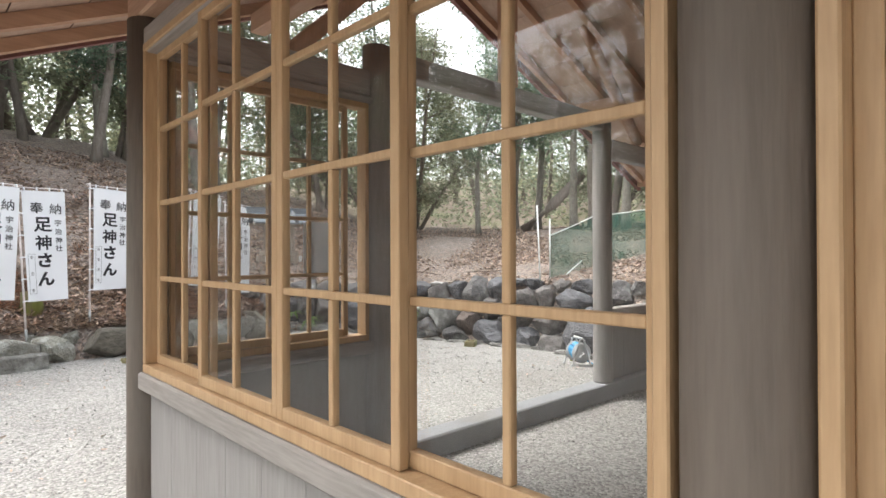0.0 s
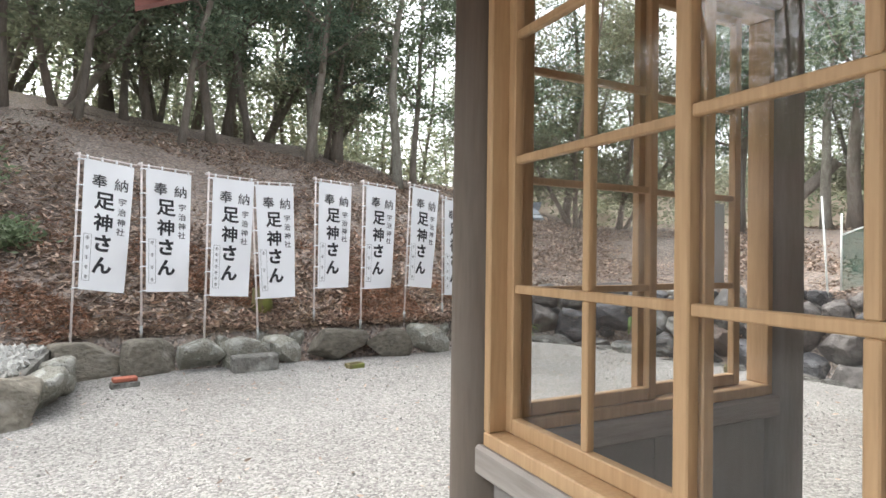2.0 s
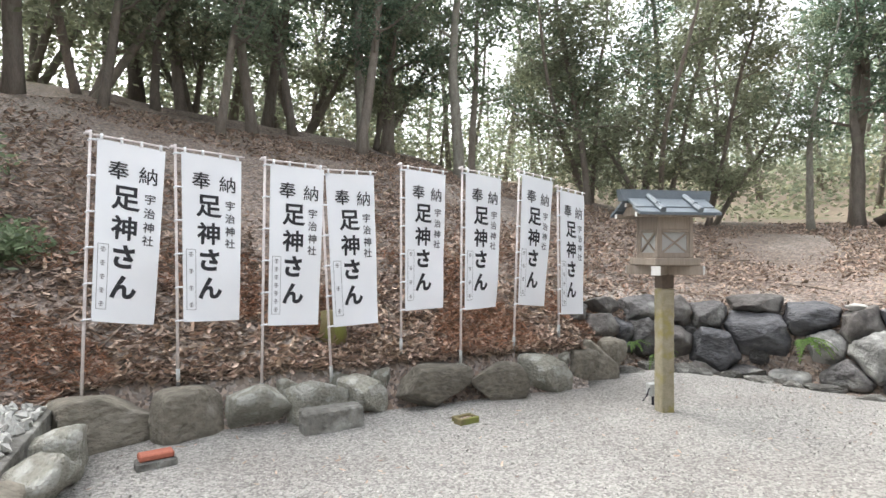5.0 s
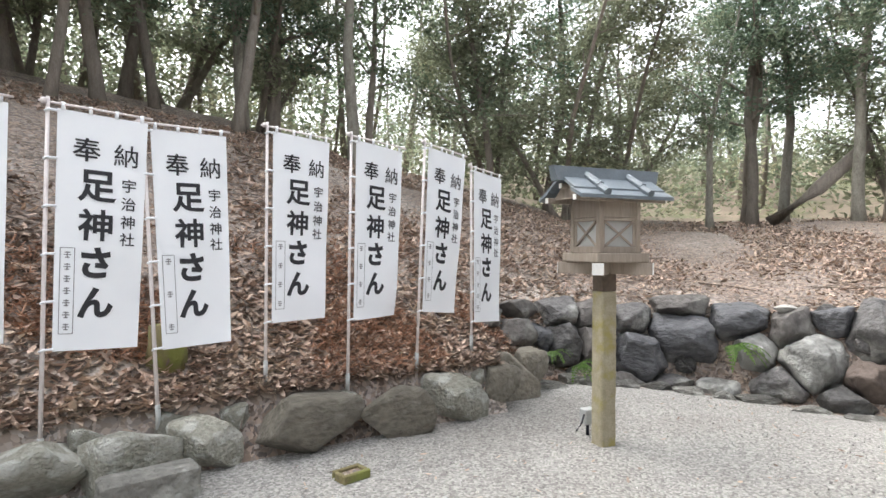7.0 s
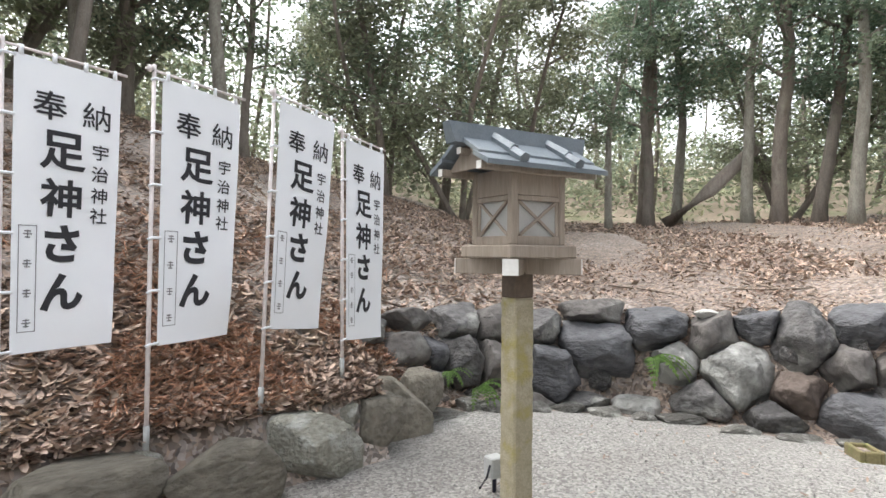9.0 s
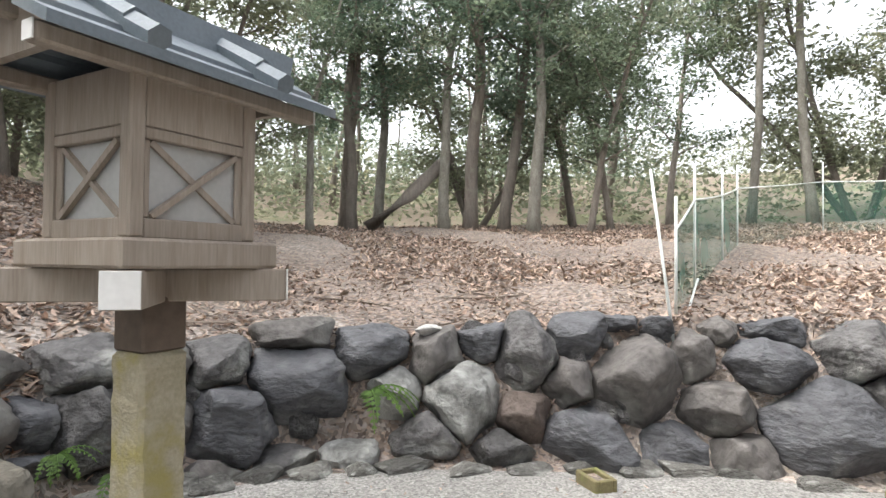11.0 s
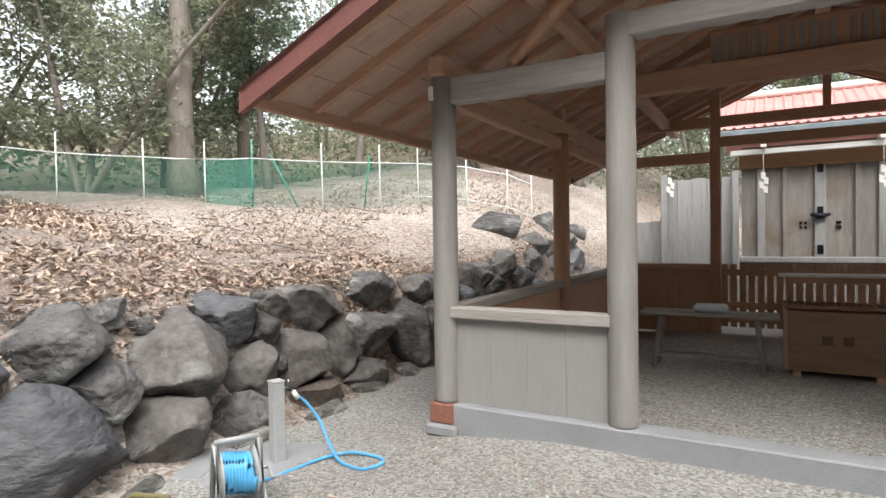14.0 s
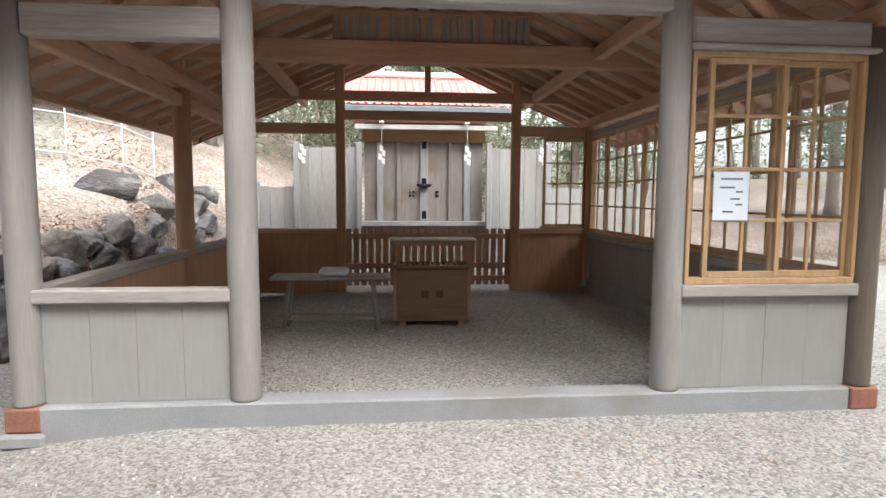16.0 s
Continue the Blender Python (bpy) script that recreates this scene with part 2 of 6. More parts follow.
def litter_material():
    m = material("leaf_litter_ground", (0.225, 0.174, 0.14), (0.13, 0.098, 0.079), 0.9, 0.5, 18, 0.4, stain=(0.28, 0.235, 0.2), stain_at=0.55)
    n, l = m.node_tree.nodes, m.node_tree.links
    tc = next(x for x in n if x.type == "TEX_COORD")
    b = n["Principled BSDF"]
    warp = n.new("ShaderNodeTexNoise")
    warp.inputs["Scale"].default_value = 9
    l.new(tc.outputs["Object"], warp.inputs["Vector"])
    off = n.new("ShaderNodeVectorMath")
    off.operation = "MULTIPLY_ADD"
    off.inputs[1].default_value = (0.12, 0.12, 0.12)
    l.new(warp.outputs["Color"], off.inputs[0])
    l.new(tc.outputs["Object"], off.inputs[2])
    cell = n.new("ShaderNodeTexVoronoi")
    cell.inputs["Scale"].default_value = 30
    l.new(off.outputs[0], cell.inputs["Vector"])
    sep = n.new("ShaderNodeSeparateColor")
    l.new(cell.outputs["Color"], sep.inputs["Color"])
    rng = n.new("ShaderNodeMapRange")
    rng.inputs["To Min"].default_value, rng.inputs["To Max"].default_value = 0.5, 1.9
    l.new(sep.outputs[0], rng.inputs["Value"])
    sat = n.new("ShaderNodeMapRange")
    sat.inputs["To Min"].default_value, sat.inputs["To Max"].default_value = 0.55, 1.15
    l.new(sep.outputs[1], sat.inputs["Value"])
    hsv = n.new("ShaderNodeHueSaturation")
    l.new(b.inputs["Base Color"].links[0].from_socket, hsv.inputs["Color"])
    l.new(rng.outputs["Result"], hsv.inputs["Value"])
    l.new(sat.outputs["Result"], hsv.inputs["Saturation"])
    l.new(hsv.outputs["Color"], b.inputs["Base Color"])
    bp = n.new("ShaderNodeBump")
    bp.inputs["Strength"].default_value, bp.inputs["Distance"].default_value = 0.8, 0.03
    l.new(sep.outputs[2], bp.inputs["Height"])
    l.new(bp.outputs["Normal"], b.inputs["Normal"])
    return m


GRAVEL, LITTER = gravel_material(), litter_material()
FOREST_FLOOR = material("forest_floor", (0.26, 0.21, 0.16), (0.16, 0.125, 0.09), 0.9, 0.8, 9, 0.5, stain=(0.15, 0.16, 0.08), stain_at=0.58)


# ---- building helpers ----
def mesh_from(name, verts, faces, mat, smooth=False):
    me = bpy.data.meshes.new(name)
    me.from_pydata([tuple(v) for v in verts], [], faces)
    me.materials.append(mat)
    if smooth:
        me.polygons.foreach_set("use_smooth", [True] * len(me.polygons))
    return me


def box_bm(x0, x1, y0, y1, z0, z1, bevel=0.006):
    bm = bmesh.new()
    bmesh.ops.create_cube(bm, size=1, matrix=Matrix.Translation(((x0 + x1) / 2, (y0 + y1) / 2, (z0 + z1) / 2)) @ Matrix.Diagonal((abs(x1 - x0), abs(y1 - y0), abs(z1 - z0), 1)))
    if bevel:
        bmesh.ops.bevel(bm, geom=bm.edges[:], offset=min(bevel, 0.3 * min(abs(x1 - x0), abs(y1 - y0), abs(z1 - z0))), segments=1, affect="EDGES")
    return bm


def part(name, bm, mat, parent=None, label="", smooth=False):
    if isinstance(bm, bmesh.types.BMesh):
        me = bpy.data.meshes.new(name)
        bm.to_mesh(me)
        bm.free()
        me.materials.append(mat)
        if smooth:
            me.polygons.foreach_set("use_smooth", [True] * len(me.polygons))
    else:
        me = bm
    ob = new(name, me)
    ob.parent = parent
    if label:
        tagged(ob, label)
    return ob


def thing(name, label, category, group="", kind="", at=(0, 0, 0)):
    ob = new(name)
    ob.empty_display_size = 0.1
    ob.location = at
    return tagged(ob, label, category, group, kind)


def box(name, x0, x1, y0, y1, z0, z1, mat, parent=None, label="", bevel=0.006):
    return part(name, box_bm(x0, x1, y0, y1, z0, z1, bevel), mat, parent, label)


def tube_data(points, radii, sides=8, cap=True):
    """Rings round a bent line; returns verts and faces."""
    verts, faces = [], []
    pts = [Vector(p) for p in points]
    for i, p in enumerate(pts):
        d = (pts[min(i + 1, len(pts) - 1)] - pts[max(i - 1, 0)]).normalized()
        a = d.orthogonal().normalized() if abs(d.z) < 0.9 else (Vector((1, 0, 0)) - d * d.x).normalized()
        b = d.cross(a)
        for k in range(sides):
            w = 2 * math.pi * k / sides
            verts.append(p + radii[i] * (a * math.cos(w) + b * math.sin(w)))
    for i in range(len(pts) - 1):
        for k in range(sides):
            k2 = (k + 1) % sides
            faces.append((i * sides + k, i * sides + k2, (i + 1) * sides + k2, (i + 1) * sides + k))
    if cap:
        faces.append(tuple(range(sides))[::-1])
        faces.append(tuple((len(pts) - 1) * sides + k for k in range(sides)))
    return verts, faces


def tube(name, points, radii, mat, parent=None, sides=10, label=""):
    if not isinstance(radii, (list, tuple)):
        radii = [radii] * len(points)
    v, f = tube_data(points, radii, sides)
    return part(name, mesh_from(name, v, f, mat, True), mat, parent, label)


def smooth_step(a, b, x):
    t = min(1.0, max(0.0, (x - a) / (b - a)))
    return t * t * (3 - 2 * t)

# ---- ground ----
CX, CY = 3.5, 5.0
EDGE = [(-0.35, 10.55), (1.3, 10.55), (3.9, 10.6), (4.9, 10.55), (5.05, 11.05), (5.7, 11.1), (6.3, 11.05), (6.85, 10.75), (7.5, 10.35), (7.95, 9.75), (8.25, 8.8), (8.5, 7.95),
        (8.65, 7.1), (8.62, 6.0), (8.72, 4.1), (8.85, 2.4), (8.75, 0.5), (8.6, -1.2), (9.0, -4.5), (8.0, -9.5), (0.0, -9.5), (-6.0, -7.0), (-9.0, 0.0), (-7.0, 8.4), (-0.4, 8.5)]
# azimuth (degrees, clockwise from +y) and the slope of the bank there
SLOPES = [(-180, 0.2), (-90, 0.2), (-60, 0.45), (-20, 0.55), (5, 0.48), (22, 0.36), (38, 0.20), (57, 0.165), (100, 0.175), (125, 0.25), (150, 0.40), (180, 0.3)]


def edge_radius(a):
    """Distance from the yard's middle to its edge at the angle a (radians, from +x)."""
    dx, dy = math.cos(a), math.sin(a)
    best = 50.0
    for i in range(len(EDGE)):
        (x0, y0), (x1, y1) = EDGE[i], EDGE[(i + 1) % len(EDGE)]
        x0, y0, x1, y1 = x0 - CX, y0 - CY, x1 - CX, y1 - CY
        ex, ey = x1 - x0, y1 - y0
        den = dx * ey - dy * ex
        if abs(den) < 1e-9:
            continue
        t = (x0 * ey - y0 * ex) / den
        u = (x0 * dy - y0 * dx) / den
        if t > 0 and -1e-6 <= u <= 1 + 1e-6:
            best = min(best, t)
    return best


def slope_at(a):
    az = (90 - math.degrees(a) + 180) % 360 - 180
    for (a0, s0), (a1, s1) in zip(SLOPES, SLOPES[1:]):
        if a0 <= az <= a1:
            return s0 + (s1 - s0) * (az - a0) / (a1 - a0)
    return SLOPES[0][1]


def yard_height(x, y):
    return -0.19 * smooth_step(6.2, 8.4, x) - 0.09 * smooth_step(4.2, -1.5, y)


def lip_height(a):
    """Top of the kerb or wall at this angle."""
    az = (90 - math.degrees(a) + 180) % 360 - 180
    if az < -70 or az > 175:
        return 0.15
    if az < 16:
        return 0.5
    if az < 26:
        return 0.5 + 0.3 * smooth_step(16, 26, az)
    return 0.8 + 0.2 * smooth_step(45, 66, az) + 0.25 * smooth_step(126, 146, az)


def bank_height(x, y):
    dx, dy = x - CX, y - CY
    r, a = math.hypot(dx, dy), math.atan2(dy, dx)
    u = r - edge_radius(a)
    if u < 0:
        return yard_height(x, y)
    az = (90 - math.degrees(a) + 180) % 360 - 180
    run = 16.0
    s = slope_at(a)
    walled = smooth_step(14, 26, az) * smooth_step(175, 150, az)
    back = 0.3 + 0.65 * walled
    step = smooth_step(0.05 + 0.3 * walled, back, u)
    h = yard_height(x, y) * (1 - step) + lip_height(a) * step
    v = max(0.0, u - back)
    h += s * (run * (1 - math.exp(-v / run * 1.3)) / 1.3 * 1.25) if v < 400 else s * run * 0.96
    if 20 < az < 165:
        h += 0.19 * smooth_step(20, 38, az) * smooth_step(165, 140, az) * max(0.0, min(r, 48.0) - 21.0)
    bed_flat = smooth_step(-0.3, -0.42, x) * smooth_step(-3.2, -2.7, x) * smooth_step(8.3, 8.5, y) * smooth_step(11.0, 10.35, y)
    return h * (1 - bed_flat) + min(h, 0.3) * bed_flat


def build_ground():
    """One sheet: the gravel yard in the middle, the step at its edge, the leaf-covered bank out to the horizon."""
    n = 360
    inner = [0.0, 0.12, 0.25, 0.4, 0.55, 0.7, 0.82, 0.92, 1.0]
    outer = [0.05, 0.15, 0.3, 0.5, 0.75, 1.0, 1.4, 1.9, 2.5, 3.2, 4, 5, 6.2, 7.6, 9.2, 11, 13, 15.5, 18.5, 22, 27, 34, 45, 60, 90, 150, 300, 800, 2500]
    verts, faces, kinds = [(CX, CY, 0.0)], [], []
    rows = []
    for k, f in enumerate(inner[1:] + outer):
        row = []
        for i in range(n):
            a = 2 * math.pi * i / n
            e = edge_radius(a)
            r = e * f if k < len(inner) - 1 else e + f
            x, y = CX + r * math.cos(a), CY + r * math.sin(a)
            z = bank_height(x, y)
            if k >= len(inner) + 3:
                z += 0.16 * (noise.noise((x * 0.35, y * 0.35, 0)) + 0.5 * noise.noise((x * 1.1, y * 1.1, 3))) * min(1, (r - e) / 2.5)
            else:
                z += 0.012 * noise.noise((x * 0.8, y * 0.8, 7))
            row.append(len(verts))
            verts.append((x, y, z))
        rows.append(row)
    for i in range(n):
        faces.append((0, rows[0][i], rows[0][(i + 1) % n]))
        kinds.append(0)
    for k in range(len(rows) - 1):
        for i in range(n):
            j = (i + 1) % n
            faces.append((rows[k][i], rows[k + 1][i], rows[k + 1][j], rows[k][j]))
            kinds.append(0 if k < len(inner) - 1 else (1 if k < len(inner) + 15 else 2))
    me = mesh_from("ground", verts, faces, GRAVEL, True)
    me.materials.append(LITTER)
    me.materials.append(FOREST_FLOOR)
    me.polygons.foreach_set("material_index", kinds)
    return tagged(new("ground", me), "pale gravel yard running into a bank of dry brown leaf litter", "ground", kind="structure")


build_ground()

# ---- pavilion ----
XW, XE, YF, YM, YB = 1.5, 7.3, 4.28, 1.33, -1.62
XI0, XI1 = 2.98, 5.92
EAVE_X, EAVE_Z, PITCH, ROOF_Y0, ROOF_Y1, RIDGE_X = 3.92, 2.50, 0.43, -2.7, 5.2, 4.5


def roof_z(x):
    """Underside of the roof boards."""
    return EAVE_Z + 0.06 + PITCH * (EAVE_X - abs(x - RIDGE_X))


def post(x, y, z0, z1, r, mat, label, square=False):
    p = thing("post", label, "post", "pavilion posts", "structure")
    if square:
        box("shaft", x - r, x + r, y - r, y + r, z0, z1, mat, p, bevel=0.012)
    else:
        tube("shaft", [(x, y, z0), (x, y, z0 + 0.02), (x, y, (z0 + z1) / 2), (x, y, z1)], [r * 0.97, r, r, r * 0.97], mat, p, 28)
    return p


for x in (XW, XI0, XI1, XE):
    post(x, YF, 0.16, 2.95 if x in (XI0, XI1) else 2.72, 0.1, SHADED_POST_WOOD if x == XW else GREY_WOOD, "round weathered grey wooden post on the front sill")
for x in (XW, XE):
    post(x, YM + (0.03 if x == XW else 0), 0.0, 2.72, 0.1, SHADED_POST_WOOD if x == XW else BROWN_WOOD, "round wooden side post under the eave beam")
    post(x, YB, -0.1, 2.75, 0.09, BROWN_WOOD, "brown wooden corner post at the back", True)
for x in (2.82, 5.78):
    post(x, YB, -0.1, 3.62, 0.075, BROWN_WOOD, "square brown wooden inner post at the back", True)

sill = thing("front_sill", "long grey stone sill along the open front", "sill", kind="structure")
box("beam", XW + 0.11, XE - 0.09, 4.18, 4.38, -0.08, 0.16, CONCRETE, sill, bevel=0.012)
for x in (XW, XE):
    b = thing("base_block", "red-brown base block under a corner post", "block", "post base blocks", "structure")
    box("block", x - 0.108, x + 0.108, 4.17, 4.39, 0.0, 0.158, RED_BLOCK, b, bevel=0.01)
    box("footing", x - 0.14, x + 0.14, 4.14, 4.42, -0.1, -0.004, CONCRETE, b, bevel=0.02)
    for y in (YM, YB):
        box("footing", x - 0.16, x + 0.16, y - 0.16, y + 0.16, -0.25, 0.02, CONCRETE, b, bevel=0.02)
for x, nm in ((XW, "side_sill"), (XE, "side_sill")):
    s_ = thing(nm, "low grey stone sill under the side wall", "sill", kind="structure")
    for y0, y1 in ((YM + 0.11, 4.165), (YB + 0.17, YM - 0.17)):
        box("beam", x - 0.09, x + 0.09, y0, y1, -0.2, 0.13, CONCRETE, s_, bevel=0.012)


def dado_x(x0, x1, y, z0, z1, mat, rail, name="wall_dado"):
    """Low boarded wall along x with a thick rail on top."""
    w = thing(name, "low boarded wall panel with a thick wooden rail", "wall", kind="structure")
    n = max(1, round((x1 - x0) / 0.3))
    for i in range(n):
        a, b = x0 + (x1 - x0) * i / n, x0 + (x1 - x0) * (i + 1) / n
        box("board", a + 0.0006, b - 0.0006, y - 0.016, y + 0.016 + 0.001 * (i % 2), z0, z1, mat, w, bevel=0.002)
    box("rail", x0 - 0.03, x1 + 0.03, y - 0.07, y + 0.075, z1 + 0.001, z1 + 0.09, rail, w, bevel=0.01)
    return w


def dado_y(y0, y1, x, z0, z1, mat, rail, name="wall_dado"):
    w = thing(name, "low boarded wall panel with a thick wooden rail", "wall", kind="structure")
    n = max(1, round((y1 - y0) / 0.3))
    for i in range(n):
        a, b = y0 + (y1 - y0) * i / n, y0 + (y1 - y0) * (i + 1) / n
        box("board", x - 0.016, x + 0.016 + 0.001 * (i % 2), a + 0.0006, b - 0.0006, z0, z1, mat, w, bevel=0.002)
    box("rail", x - 0.07, x + 0.07, y0 - 0.03, y1 + 0.03, z1 + 0.001, z1 + 0.09, rail, w, bevel=0.01)
    return w


dado_x(XI1 + 0.1, XE - 0.1, YF, 0.162, 0.83, DADO_WOOD, GREY_WOOD_X)
dado_x(XW + 0.1, XI0 - 0.1, YF, 0.162, 0.83, DADO_WOOD, GREY_WOOD_X)
for x in (XW, XE):
    dado_y(YM + 0.1, YF - 0.1, x, 0.132, 0.83, GREY_WOOD if x == XW else BROWN_WOOD, GREY_WOOD_Y)
    dado_y(YB + 0.1, YM - 0.1, x, 0.132, 0.83, GREY_WOOD if x == XW else BROWN_WOOD, GREY_WOOD_Y)
dado_x(5.86, XE - 0.1, YB, -0.1, 0.9, BROWN_WOOD, BROWN_X)
dado_x(XW + 0.1, 2.74, YB, -0.1, 0.9, BROWN_WOOD, BROWN_X)


def beam(name, x0, x1, y0, y1, z0, z1, mat, label, bevel=0.012):
    t = thing(name, label, "beam", kind="structure")
    box("timber", x0, x1, y0, y1, z0, z1, mat, t, bevel=bevel)
    return t


beam("lintel", XI1 + 0.09, XE - 0.09, YF - 0.06, YF + 0.06, 2.51, 2.71, GREY_WOOD_X, "weathered grey lintel over the open front bay")
beam("lintel", XW + 0.09, XI0 - 0.09, YF - 0.06, YF + 0.06, 2.58, 2.76, GREY_WOOD_X, "weathered grey lintel over the front window")
plate = thing("white_plate", "small white plate on the front corner post", "plate", at=(XE + 0.06, YF + 0.09, 2.6))
box("plate", -0.02, 0.02, -0.012, 0.012, -0.055, 0.055, WHITE_TRIM, plate, bevel=0.004)
beam("window_head", XW - 0.02, XI0 - 0.07, YF - 0.07, YF + 0.09, 2.535, 2.578, GREY_WOOD_X, "projecting trim board over the front window")
beam("front_beam", XI0 - 0.05, XI1 + 0.05, YF - 0.07, YF + 0.07, 2.78, 2.945, GREY_WOOD_X, "thick grey beam over the open front")
for x in (XW, XE):
    beam("eave_beam", x - 0.065, x + 0.065, YB - 0.5, YF + 0.13, 2.725, 2.88, BROWN_Y, "long brown eave beam along the side")
    for y0, y1 in ((YM + 0.09, YF - 0.09), (YB + 0.09, YM - 0.09)):
        beam("side_lintel", x - 0.05, x + 0.05, y0, y1, 2.525, 2.66, GREY_WOOD_Y if x == XW else BROWN_Y, "wooden lintel between the side posts")
beam("cross_beam", XW - 0.1, XE + 0.1, YM - 0.09, YM + 0.09, 3.06, 3.30, BROWN_X, "heavy brown cross beam across the middle")
for x in (XW, XE):
    box("strut", x - 0.05, x + 0.05, YM - 0.05, YM + 0.05, 2.88, 3.06, BROWN_WOOD, bpy.data.objects["cross_beam"])
lat = thing("slatted_frieze", "carved slatted frieze board standing on the cross beam", "panel", kind="structure")
box("backing", 3.3, 5.6, YM - 0.03, YM - 0.012, 3.302, 3.66, BROWN_X, lat)
for i in range(26):
    x = 3.36 + i * 0.087
    if i % 7 != 5:
        box("slat", x - 0.022, x + 0.022, YM - 0.011, YM + 0.02, 3.32, 3.62 - 0.02 * (i % 3), GREY_WOOD, lat, bevel=0.003)
# back frame
back = thing("back_frame", "brown timber frame of the open back gable", "frame", kind="structure")
for x0, x1, z0, z1 in ((5.86, 7.2, 2.56, 2.73), (1.6, 2.74, 2.56, 2.73), (2.9, 5.7, 2.80, 2.95), (1.45, 7.35, 3.11, 3.27)):
    box("timber", x0, x1, YB - 0.06, YB + 0.06, z0, z1, BROWN_X, back)
box("king_post", 4.28, 4.38, YB - 0.05, YB + 0.05, 3.275, 4.2, BROWN_WOOD, back)
for side in (-1, 1):
    tube("brace", [(RIDGE_X + side * 2.3, YB + 0.1, 3.27), (RIDGE_X + side * 1.25, YB + 0.1, 3.78)], 0.06, BROWN_WOOD, back, 4)
    tube("front_brace", [(RIDGE_X + side * 2.2, YF, 2.75), (RIDGE_X + side * 1.0, YF, 3.9)], 0.06, BROWN_WOOD, back, 4)
box("front_king_post", 4.33, 4.47, YF - 0.06, YF + 0.06, 2.95, 4.2, BROWN_WOOD, back)

# roof
roof = thing("roof", "red sheet-metal gable roof with brown boarded underside and rafters", "roof", kind="structure")
for side in (-1, 1):
    ex, ez = RIDGE_X + side * EAVE_X, EAVE_Z + 0.06
    rz = roof_z(RIDGE_X)
    nb = 11
    for i in range(nb):
        f0, f1 = i / nb, (i + 1) / nb - 0.002
        xa, xb = RIDGE_X + side * EAVE_X * f0, RIDGE_X + side * EAVE_X * f1
        za, zb = roof_z(xa), roof_z(xb)
        v = [(xa, ROOF_Y0, za), (xb, ROOF_Y0, zb), (xb, ROOF_Y1, zb), (xa, ROOF_Y1, za)]
        v += [(p[0], p[1], p[2] + 0.024) for p in v]
        part("roof_board", mesh_from("roof_board", v, [(0, 1, 2, 3), (4, 7, 6, 5), (0, 4, 5, 1), (1, 5, 6, 2), (2, 6, 7, 3), (3, 7, 4, 0)], ROOF_BOARD), ROOF_BOARD, roof)
    for i in range(17):
        y = ROOF_Y0 + 0.1 + i * (ROOF_Y1 - ROOF_Y0 - 0.2) / 16
        v = []
        for x in (RIDGE_X + side * 0.03, ex - side * 0.1):
            for dy, dz in ((-0.03, -0.003), (0.03, -0.003), (0.03, -0.085), (-0.03, -0.085)):
                v.append((x, y + dy, roof_z(x) + dz))
        part("rafter", mesh_from("rafter", v, [(0, 1, 2, 3), (4, 7, 6, 5), (0, 4, 5, 1), (1, 5, 6, 2), (2, 6, 7, 3), (3, 7, 4, 0)], BROWN_X), BROWN_X, roof)
    # sheet metal with standing seams
    verts, faces = [], []
    n = 90
    for i in range(n + 1):
        y = ROOF_Y0 - 0.08 + (ROOF_Y1 - ROOF_Y0 + 0.16) * i / n
        up = 0.03 if i % 3 == 0 else 0.0
        verts += [(RIDGE_X, y, rz + 0.05 + up), (ex + side * 0.08, y, ez + 0.015 + up)]
    for i in range(n):
        faces.append((2 * i, 2 * i + 1, 2 * i + 3, 2 * i + 2))
    sheet = part("metal_sheet", mesh_from("metal_sheet", verts, faces, RED_METAL), RED_METAL, roof, "faded red metal roofing")
    box("fascia", min(ex - side * 0.02, ex + side * 0.05), max(ex - side * 0.02, ex + side * 0.05), ROOF_Y0, ROOF_Y1, ez - 0.09, ez + 0.02, BROWN_Y, roof)
    for y0 in (ROOF_Y0 - 0.06, ROOF_Y1 + 0.005):
        v = []
        for x in (RIDGE_X + side * 0.01, ex + side * 0.1):
            for dy, dz in ((0, 0.07), (0.05, 0.07), (0.05, -0.09), (0, -0.09)):
                v.append((x, y0 + dy, roof_z(x) + dz))
        part("bargeboard", mesh_from("bargeboard", v, [(0, 1, 2, 3), (4, 7, 6, 5), (0, 4, 5, 1), (1, 5, 6, 2), (2, 6, 7, 3), (3, 7, 4, 0)], RED_METAL), RED_METAL, roof, "red-painted bargeboard")
box("ridge_beam", RIDGE_X - 0.08, RIDGE_X + 0.08, ROOF_Y0 + 0.1, ROOF_Y1 - 0.1, 4.03, 4.22, BROWN_Y, roof)
for side in (-1, 1):
    x = RIDGE_X + side * 2.0
    box("purlin", x - 0.06, x + 0.06, ROOF_Y0 + 0.1, ROOF_Y1 - 0.1, roof_z(x) - 0.24, roof_z(x) - 0.1, BROWN_Y, roof)


# ---- sliding sashes ----
ROWS_Z = (0.965, 1.01, 1.39, 1.77, 2.14, 2.49, 2.53)


